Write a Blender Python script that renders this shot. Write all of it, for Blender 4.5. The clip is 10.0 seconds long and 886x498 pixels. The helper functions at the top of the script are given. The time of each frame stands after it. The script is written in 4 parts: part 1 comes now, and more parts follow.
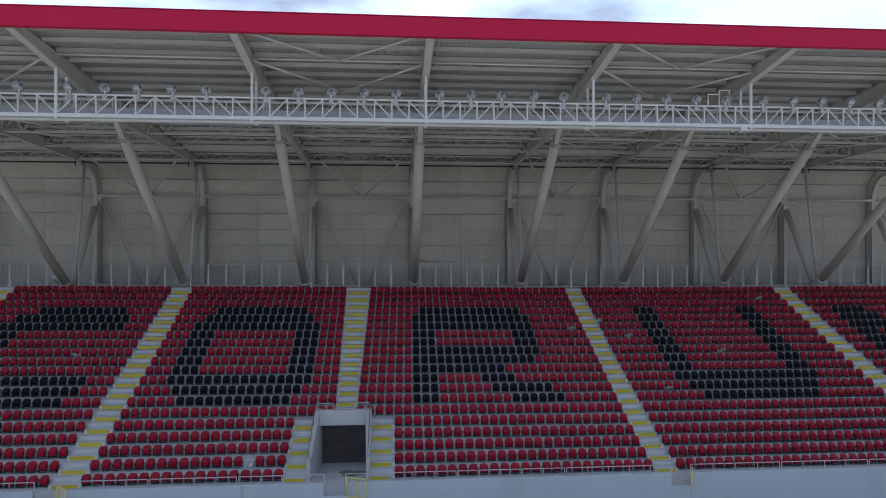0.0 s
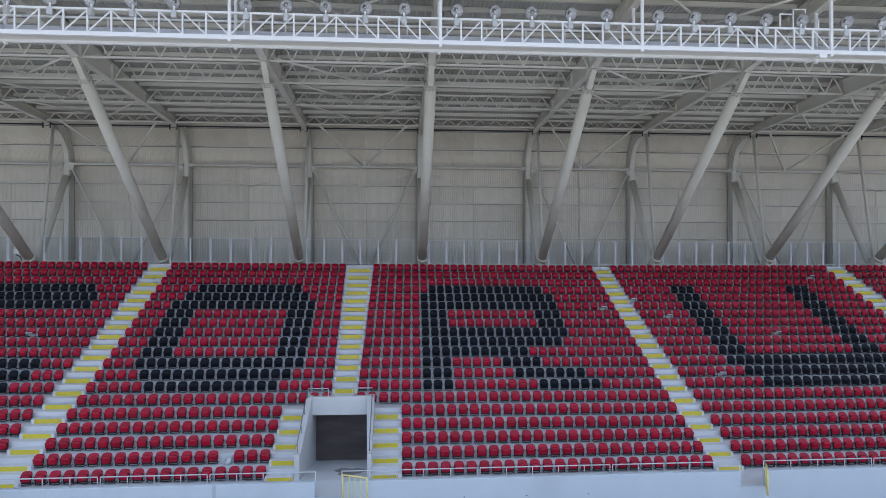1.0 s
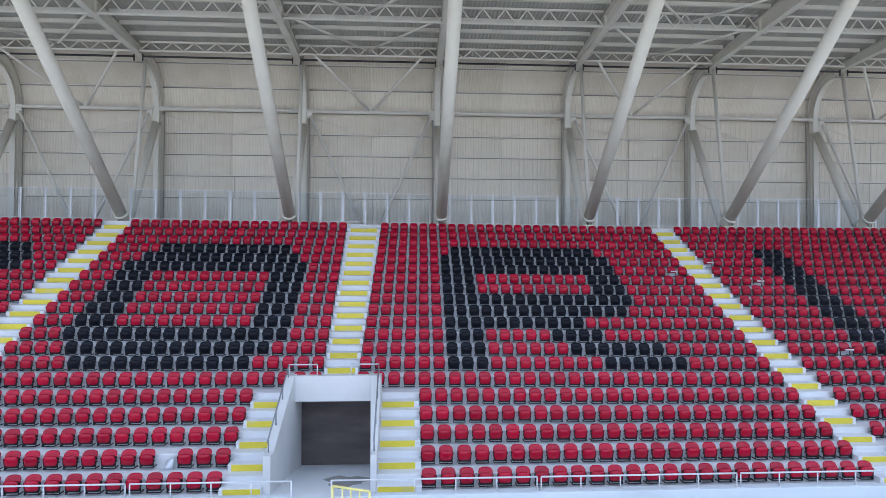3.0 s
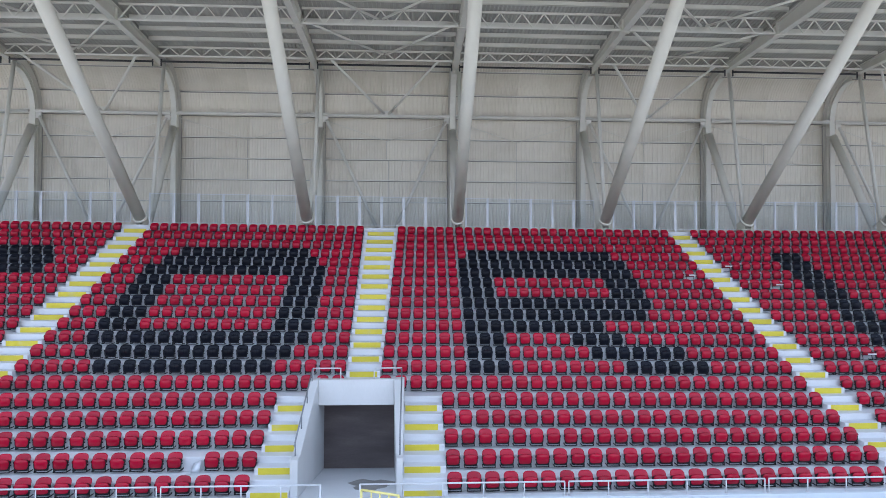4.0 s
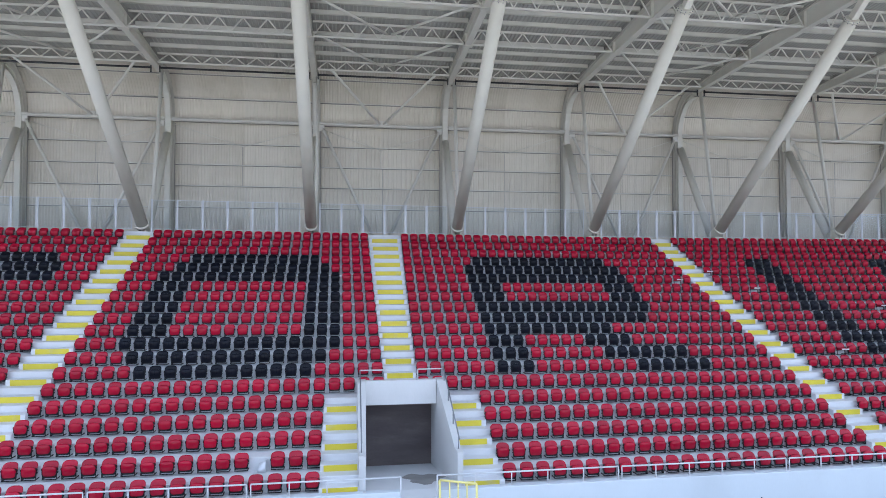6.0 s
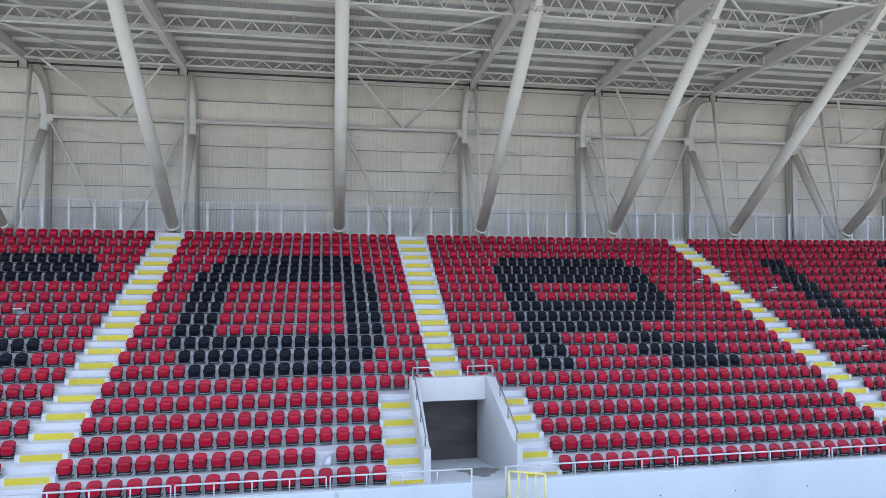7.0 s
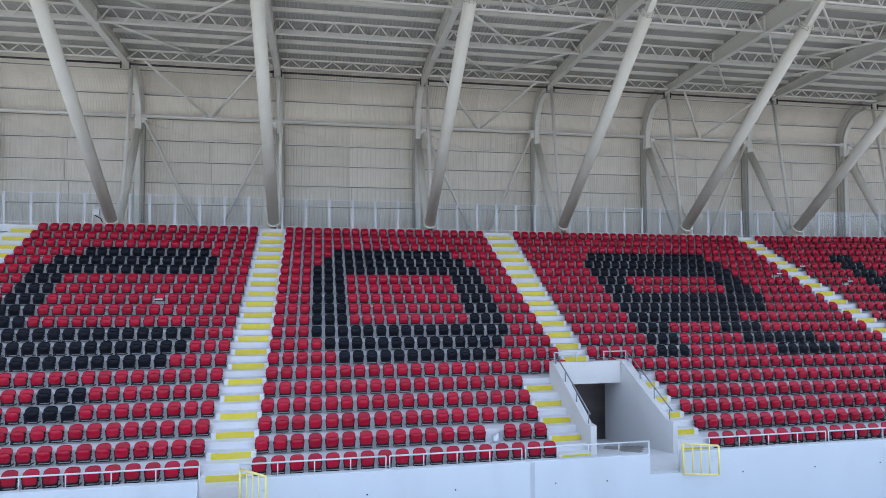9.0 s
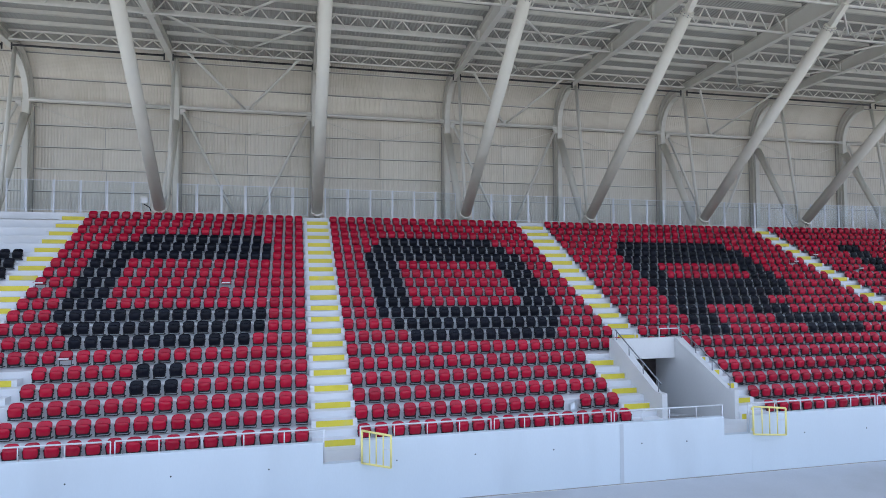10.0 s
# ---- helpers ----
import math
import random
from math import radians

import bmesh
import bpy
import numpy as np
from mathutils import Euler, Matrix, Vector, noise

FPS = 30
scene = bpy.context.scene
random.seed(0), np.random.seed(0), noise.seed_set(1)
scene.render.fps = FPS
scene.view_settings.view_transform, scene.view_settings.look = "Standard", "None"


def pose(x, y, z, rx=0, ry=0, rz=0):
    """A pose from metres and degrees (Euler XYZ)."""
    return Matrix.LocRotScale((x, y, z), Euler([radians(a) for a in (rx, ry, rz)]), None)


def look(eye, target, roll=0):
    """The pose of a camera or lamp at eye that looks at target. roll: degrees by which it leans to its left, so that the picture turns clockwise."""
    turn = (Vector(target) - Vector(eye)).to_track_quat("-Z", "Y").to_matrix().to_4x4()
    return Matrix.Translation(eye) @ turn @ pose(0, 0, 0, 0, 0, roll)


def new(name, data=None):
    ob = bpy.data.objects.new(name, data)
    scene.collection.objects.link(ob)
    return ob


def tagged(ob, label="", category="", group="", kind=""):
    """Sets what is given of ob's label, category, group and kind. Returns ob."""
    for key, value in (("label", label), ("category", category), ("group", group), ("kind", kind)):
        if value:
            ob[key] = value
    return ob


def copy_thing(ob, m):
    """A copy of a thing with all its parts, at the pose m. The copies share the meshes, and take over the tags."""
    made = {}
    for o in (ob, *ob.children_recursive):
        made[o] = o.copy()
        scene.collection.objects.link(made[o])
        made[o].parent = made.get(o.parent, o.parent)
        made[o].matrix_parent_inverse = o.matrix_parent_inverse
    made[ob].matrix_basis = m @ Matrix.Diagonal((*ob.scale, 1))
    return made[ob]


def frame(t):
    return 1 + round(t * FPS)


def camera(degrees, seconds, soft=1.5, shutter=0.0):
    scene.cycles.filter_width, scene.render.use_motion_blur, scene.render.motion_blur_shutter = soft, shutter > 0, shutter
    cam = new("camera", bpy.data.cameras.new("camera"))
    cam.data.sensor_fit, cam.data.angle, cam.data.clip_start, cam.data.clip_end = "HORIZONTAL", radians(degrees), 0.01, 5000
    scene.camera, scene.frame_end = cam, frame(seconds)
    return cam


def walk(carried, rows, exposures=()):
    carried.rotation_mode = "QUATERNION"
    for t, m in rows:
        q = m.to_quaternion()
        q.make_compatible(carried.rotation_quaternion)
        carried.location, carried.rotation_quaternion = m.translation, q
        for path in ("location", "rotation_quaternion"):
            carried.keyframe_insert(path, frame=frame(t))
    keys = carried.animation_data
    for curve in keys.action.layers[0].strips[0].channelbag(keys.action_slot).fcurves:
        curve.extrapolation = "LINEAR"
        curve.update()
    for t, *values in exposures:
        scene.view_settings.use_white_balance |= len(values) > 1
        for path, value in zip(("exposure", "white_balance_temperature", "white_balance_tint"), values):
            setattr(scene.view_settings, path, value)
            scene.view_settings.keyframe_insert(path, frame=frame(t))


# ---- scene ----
cam = camera(70.2, 10.0, soft=0.9)
METRES, EYE, TILT, LEAN, TURN = 30.2, 12.2, 0.0, 0.0, -4.5
ROWS = [
    (0.0, 0.0, 0.0, 0.0, 0.0, 0.0, -0.0),
    (0.5, -0.0083, 0.0815, -0.0358, 0.09, 0.35, -0.0),
    (1.0, -0.0187, 0.1705, -0.0722, 0.28, 0.57, -0.03),
    (1.5, -0.0283, 0.2594, -0.1065, 0.45, 0.75, -0.06),
    (2.0, -0.0381, 0.3462, -0.1359, 0.57, 0.97, -0.11),
    (3.5, -0.0521, 0.4343, -0.1604, 1.32, 1.39, -0.16),
    (4.0, -0.0637, 0.4256, -0.1572, 1.64, 1.48, -0.16),
    (4.5, -0.0835, 0.4158, -0.1552, 1.9, 1.57, -0.18),
    (5.0, -0.111, 0.4034, -0.1542, 2.03, 1.68, -0.18),
    (5.2, -0.1215, 0.3982, -0.1542, 1.61, 1.70, -0.12),
    (5.5, -0.1434, 0.3903, -0.1541, -0.89, 1.75, -0.03),
    (5.7, -0.1555, 0.3869, -0.1543, -2.5, 1.82, -0.01),
    (6.8, -0.2369, 0.3684, -0.1554, -5.22, 1.94, 0.09),
    (7.0, -0.2512, 0.365, -0.1556, -5.45, 1.99, 0.11),
    (7.5, -0.2892, 0.3605, -0.1567, -5.85, 2.08, 0.11),
    (8.0, -0.3309, 0.3562, -0.1585, -5.95, 2.14, 0.11),
    (8.5, -0.3784, 0.3497, -0.1637, -6.03, 2.19, 0.12),
    (9.0, -0.4337, 0.3408, -0.1701, -6.35, 2.26, 0.14),
    (9.5, -0.4935, 0.3294, -0.1817, -6.8, 2.35, 0.16),
    (10.0, -0.558, 0.3162, -0.1938, -8.86, 2.35, 0.27),
]
EXPOSURES = [(t, e, 5640, 13) for t, e in ((0.0, -1.47), (0.5, -0.88), (1.0, -0.46), (1.5, -0.12), (2.0, 0.10), (3.5, 0.24), (7.5, 0.21), (10.0, 0.0))]
walk(
    cam,
    [(t, pose(-1.5, -28.0, EYE, TILT, LEAN, TURN) @ pose(METRES * x, METRES * y, METRES * z, 90 + pitch, roll, yaw)) for t, x, y, z, yaw, pitch, roll in ROWS],
    exposures=EXPOSURES,
)

# ---- world and sun ----
SUN_EL, SUN_AZ = 77.0, 12.0      # the sun stands behind the stand, so that its roof shades the rows
world = bpy.data.worlds.new("world")
scene.world = world
world.use_nodes = True
wn, wl = world.node_tree.nodes, world.node_tree.links
wn.clear()
w_out = wn.new("ShaderNodeOutputWorld")
w_bg = wn.new("ShaderNodeBackground")
w_sky = wn.new("ShaderNodeTexSky")
w_sky.sky_type = "NISHITA"
w_sky.sun_disc = False
w_sky.sun_elevation = radians(SUN_EL)
w_sky.sun_rotation = radians(SUN_AZ)
w_sky.air_density, w_sky.dust_density = 1.0, 4.0
w_bg.inputs["Strength"].default_value = 0.0697
w_tc = wn.new("ShaderNodeTexCoord")
w_map = wn.new("ShaderNodeMapping")
w_map.inputs["Scale"].default_value = (1.6, 1.6, 5.0)
w_noise = wn.new("ShaderNodeTexNoise")
w_noise.inputs["Scale"].default_value = 2.2
w_noise.inputs["Detail"].default_value = 7.0
w_ramp = wn.new("ShaderNodeValToRGB")
w_ramp.color_ramp.elements[0].position, w_ramp.color_ramp.elements[1].position = 0.28, 0.58
w_mix = wn.new("ShaderNodeMixRGB")
wl.new(w_tc.outputs["Generated"], w_map.inputs["Vector"])
wl.new(w_map.outputs["Vector"], w_noise.inputs["Vector"])
wl.new(w_noise.outputs["Fac"], w_ramp.inputs["Fac"])
# clouds on the sun's side are lit through and brighter
w_dot = wn.new("ShaderNodeVectorMath")
w_dot.operation = "DOT_PRODUCT"
w_dot.inputs[1].default_value = (math.sin(radians(SUN_AZ)), math.cos(radians(SUN_AZ)), 0.0)
w_gain = wn.new("ShaderNodeMapRange")
w_gain.interpolation_type = "SMOOTHSTEP"
w_gain.inputs["From Min"].default_value, w_gain.inputs["From Max"].default_value = 0.0, 0.9
w_gain.inputs["To Min"].default_value, w_gain.inputs["To Max"].default_value = 1.0, 1.9
w_lit = wn.new("ShaderNodeVectorMath")
w_lit.operation = "SCALE"
w_lit.inputs[0].default_value = (23.5, 27.2, 32.0)
wl.new(w_tc.outputs["Generated"], w_dot.inputs[0])
wl.new(w_dot.outputs["Value"], w_gain.inputs["Value"])
wl.new(w_gain.outputs["Result"], w_lit.inputs["Scale"])
wl.new(w_lit.outputs["Vector"], w_mix.inputs["Color2"])
wl.new(w_ramp.outputs["Color"], w_mix.inputs["Fac"])
wl.new(w_sky.outputs["Color"], w_mix.inputs["Color1"])
# white haze low over the horizon
w_sep = wn.new("ShaderNodeSeparateXYZ")
w_low = wn.new("ShaderNodeMapRange")
w_low.interpolation_type = "SMOOTHSTEP"
w_low.inputs["From Min"].default_value, w_low.inputs["From Max"].default_value = 0.02, 0.40
w_low.inputs["To Min"].default_value, w_low.inputs["To Max"].default_value = 0.92, 0.0
w_haze = wn.new("ShaderNodeMixRGB")
w_haze.inputs["Color2"].default_value = (20.0, 22.0, 24.6, 1)
wl.new(w_tc.outputs["Generated"], w_sep.inputs["Vector"])
wl.new(w_sep.outputs["Z"], w_low.inputs["Value"])
wl.new(w_low.outputs["Result"], w_haze.inputs["Fac"])
wl.new(w_mix.outputs["Color"], w_haze.inputs["Color1"])
wl.new(w_haze.outputs["Color"], w_bg.inputs["Color"])
wl.new(w_bg.outputs["Background"], w_out.inputs["Surface"])

sun_data = bpy.data.lights.new("sun", "SUN")
sun_data.energy, sun_data.angle, sun_data.color = 5.0, radians(0.6), (1.0, 0.95, 0.88)
sun = new("sun", sun_data)
sun_to = Vector((math.sin(radians(SUN_AZ)) * math.cos(radians(SUN_EL)), math.cos(radians(SUN_AZ)) * math.cos(radians(SUN_EL)), math.sin(radians(SUN_EL))))
sun.matrix_world = look(sun_to * 60, (0, 0, 0))


# ---- materials ----
def material(name, colour, rough=0.5, metal=0.0, vary=0.12, scale=3.0, bump=0.1, bump_scale=40.0, dirt=None, dirt_at=(0.55, 0.75), coat=0.0, per_object=0.0, stretch=(1, 1, 1), spec=0.5):
    m = bpy.data.materials.new(name)
    m.use_nodes = True
    n, l = m.node_tree.nodes, m.node_tree.links
    b = n["Principled BSDF"]
    tc = n.new("ShaderNodeTexCoord")
    mp = n.new("ShaderNodeMapping")
    mp.inputs["Scale"].default_value = stretch
    l.new(tc.outputs["Object"], mp.inputs["Vector"])
    big = n.new("ShaderNodeTexNoise")
    big.inputs["Scale"].default_value, big.inputs["Detail"].default_value = scale, 6.0
    l.new(mp.outputs["Vector"], big.inputs["Vector"])
    fine = n.new("ShaderNodeTexNoise")
    fine.inputs["Scale"].default_value, fine.inputs["Detail"].default_value = bump_scale, 4.0
    l.new(mp.outputs["Vector"], fine.inputs["Vector"])
    mix = n.new("ShaderNodeMixRGB")
    mix.inputs["Color1"].default_value = (*[c * (1 - vary) for c in colour], 1)
    mix.inputs["Color2"].default_value = (*[min(1, c * (1 + vary)) for c in colour], 1)
    l.new(big.outputs["Fac"], mix.inputs["Fac"])
    last = mix.outputs["Color"]
    grain = n.new("ShaderNodeMixRGB")
    grain.blend_type = "MULTIPLY"
    grain.inputs["Fac"].default_value = vary
    l.new(last, grain.inputs["Color1"])
    l.new(fine.outputs["Fac"], grain.inputs["Color2"])
    last = grain.outputs["Color"]
    if dirt:
        spots = n.new("ShaderNodeTexNoise")
        spots.inputs["Scale"].default_value, spots.inputs["Detail"].default_value = scale * 0.37, 8.0
        l.new(mp.outputs["Vector"], spots.inputs["Vector"])
        ramp = n.new("ShaderNodeValToRGB")
        ramp.color_ramp.elements[0].position, ramp.color_ramp.elements[1].position = dirt_at
        l.new(spots.outputs["Fac"], ramp.inputs["Fac"])
        dm = n.new("ShaderNodeMixRGB")
        dm.inputs["Color2"].default_value = (*dirt, 1)
        l.new(ramp.outputs["Color"], dm.inputs["Fac"])
        l.new(last, dm.inputs["Color1"])
        last = dm.outputs["Color"]
    if per_object:
        info = n.new("ShaderNodeObjectInfo")
        geo = n.new("ShaderNodeNewGeometry")
        add = n.new("ShaderNodeMath")
        add.operation = "ADD"
        l.new(info.outputs["Random"], add.inputs[0])
        l.new(geo.outputs["Random Per Island"], add.inputs[1])
        fr = n.new("ShaderNodeMath")
        fr.operation = "FRACT"
        l.new(add.outputs[0], fr.inputs[0])
        mr = n.new("ShaderNodeMapRange")
        mr.inputs["To Min"].default_value, mr.inputs["To Max"].default_value = 1 - per_object, 1 + per_object
        l.new(fr.outputs[0], mr.inputs["Value"])
        hs = n.new("ShaderNodeHueSaturation")
        l.new(mr.outputs["Result"], hs.inputs["Value"])
        l.new(last, hs.inputs["Color"])
        last = hs.outputs["Color"]
    l.new(last, b.inputs["Base Color"])
    rr = n.new("ShaderNodeMapRange")
    rr.inputs["To Min"].default_value, rr.inputs["To Max"].default_value = max(0.03, rough - 0.08), min(1, rough + 0.08)
    l.new(big.outputs["Fac"], rr.inputs["Value"])
    l.new(rr.outputs["Result"], b.inputs["Roughness"])
    b.inputs["Metallic"].default_value = metal
    b.inputs["Specular IOR Level"].default_value = spec
    b.inputs["Coat Weight"].default_value = coat
    if bump:
        bp = n.new("ShaderNodeBump")
        bp.inputs["Strength"].default_value, bp.inputs["Distance"].default_value = bump, 0.01
        l.new(fine.outputs["Fac"], bp.inputs["Height"])
        l.new(bp.outputs["Normal"], b.inputs["Normal"])
    return m


RED = material("red_plastic", (0.41, 0.004, 0.028), 0.2, vary=0.12, scale=6, bump=0.05, bump_scale=90, per_object=0.16, spec=0.3)
BLACK = material("black_plastic", (0.005, 0.006, 0.012), 0.30, vary=0.15, scale=6, bump=0.05, bump_scale=90, per_object=0.3, spec=0.17)
DARK = material("dark_frame", (0.008, 0.008, 0.011), 0.5, vary=0.2, scale=9, spec=0.25)
CONCRETE = material("painted_concrete", (0.715, 0.725, 0.74), 0.62, vary=0.08, scale=1.3, bump=0.25, bump_scale=30, dirt=(0.58, 0.585, 0.59), dirt_at=(0.48, 0.8))
WALLPAINT = material("white_wall_paint", (0.61, 0.665, 0.705), 0.55, vary=0.05, scale=1.1, bump=0.15, bump_scale=25, dirt=(0.50, 0.54, 0.57), dirt_at=(0.54, 0.86), stretch=(1, 1, 0.3))
TUNNELPAINT = material("white_tunnel_paint", (0.68, 0.68, 0.675), 0.6, vary=0.07, scale=0.9, bump=0.2, bump_scale=25, dirt=(0.56, 0.55, 0.53), dirt_at=(0.5, 0.85), stretch=(1, 1, 0.4))
YELLOW = material("yellow_step_paint", (0.70, 0.585, 0.04), 0.5, vary=0.10, scale=5, bump=0.15, bump_scale=50, dirt=(0.55, 0.50, 0.22), dirt_at=(0.58, 0.82), per_object=0.08)
GATEYELLOW = material("yellow_gate_paint", (0.86, 0.76, 0.27), 0.38, vary=0.08, scale=8)
STEEL = material("grey_white_steel_paint", (0.68, 0.656, 0.574), 0.42, vary=0.06, scale=1.5, bump=0.06, bump_scale=60, dirt=(0.46, 0.45, 0.42), dirt_at=(0.6, 0.85))
STRUT = material("white_strut_paint", (0.655, 0.625, 0.53), 0.66, vary=0.06, scale=1.2, bump=0.08, bump_scale=60, dirt=(0.56, 0.55, 0.50), dirt_at=(0.55, 0.85), spec=0.3)
STEELD = material("white_steel_truss_paint", (0.7, 0.676, 0.602), 0.45, vary=0.06, scale=2.5, bump=0.05)
GANTRY = material("white_gantry_paint", (0.9, 0.905, 0.89), 0.36, vary=0.04, scale=3)
GALV = material("galvanised_rail", (0.66, 0.67, 0.69), 0.42, metal=0.15, vary=0.10, scale=7)
FENCE = material("galvanised_fence", (0.66, 0.675, 0.70), 0.45, metal=0.15, vary=0.10, scale=5)
# darker rail steel with the tunnel rails' shade in its colour; bolts share it
DARKSTEEL = material("dull_grey_rail", (0.24, 0.25, 0.27), 0.5, metal=0.2, vary=0.12, scale=7)
CLAD = material("ribbed_wall_cladding", (0.70, 0.645, 0.54), 0.32, vary=0.06, scale=0.9, bump=0.05, dirt=(0.56, 0.505, 0.39), dirt_at=(0.50, 0.8), per_object=0.06)
COVER = material("beige_cover_strip", (0.55, 0.52, 0.45), 0.5, vary=0.08, scale=1.5)
# for panel seams, and for shadow lines drawn in dark colour
DARKLINE = material("dark_panel_joint", (0.31, 0.295, 0.27), 0.7)
DECK = material("ribbed_roof_deck", (0.43, 0.42, 0.37), 0.48, vary=0.10, scale=0.7, bump=0.05)
FASCIA = material("crimson_fascia_sheet", (0.60, 0.010, 0.065), 0.5, vary=0.05, scale=0.6, bump=0.03, spec=0.25)
# pale warm tone picked for the light it bounces under the roof
GROUND = material("pale_ground_concrete", (0.64, 0.595, 0.505), 0.8, vary=0.10, scale=0.5, bump=0.3, bump_scale=18, dirt=(0.30, 0.29, 0.27), dirt_at=(0.5, 0.8))
TUNNEL = material("bare_tunnel_plaster", (0.44, 0.375, 0.37), 0.8, vary=0.3, scale=3.0, bump=0.3, bump_scale=20, dirt=(0.25, 0.215, 0.22), dirt_at=(0.36, 0.68), stretch=(0.35, 1, 1.6))
STAIN = material("wet_floor_patch", (0.40, 0.385, 0.365), 0.6, vary=0.3, scale=4, bump=0.3, dirt=(0.24, 0.23, 0.22), dirt_at=(0.4, 0.7))
PIPE = material("black_cable_tray", (0.03, 0.03, 0.032), 0.5, vary=0.2)
LAMPGLASS = material("floodlight_reflector", (0.93, 0.94, 0.93), 0.25, metal=0.35, vary=0.45, scale=24, bump=0.9, bump_scale=22)
LAMPBODY = material("floodlight_housing", (0.62, 0.62, 0.60), 0.4, metal=0.3, vary=0.08)
SHADEGROUND = material("grey_apron_concrete", (0.46, 0.47, 0.49), 0.75, vary=0.12, scale=0.6, bump=0.3, bump_scale=18, dirt=(0.33, 0.325, 0.32), dirt_at=(0.5, 0.78))
UNSEENWALL = material("far_stand_shade", (0.24, 0.22, 0.21), 0.8, vary=0.2, scale=0.2)
PLATE = material("zinc_plate", (0.62, 0.64, 0.66), 0.35, metal=0.3, vary=0.15, scale=8)

PANE = bpy.data.materials.new("clear_fence_pane")
PANE.use_nodes = True
pn, pl = PANE.node_tree.nodes, PANE.node_tree.links
pn.clear()
p_out, p_mix, p_see, p_gloss, p_fres = (pn.new(k) for k in ("ShaderNodeOutputMaterial", "ShaderNodeMixShader", "ShaderNodeBsdfTransparent", "ShaderNodeBsdfGlossy", "ShaderNodeFresnel"))
p_see.inputs["Color"].default_value = (0.945, 0.965, 0.985, 1)
p_gloss.inputs["Roughness"].default_value = 0.12
p_fres.inputs["IOR"].default_value = 1.5
p_dim = pn.new("ShaderNodeMath")
p_dim.operation = "MULTIPLY"
p_dim.inputs[1].default_value = 0.08
pl.new(p_fres.outputs["Fac"], p_dim.inputs[0])
pl.new(p_dim.outputs[0], p_mix.inputs["Fac"])
pl.new(p_see.outputs["BSDF"], p_mix.inputs[1])
pl.new(p_gloss.outputs["BSDF"], p_mix.inputs[2])
pl.new(p_mix.outputs["Shader"], p_out.inputs["Surface"])


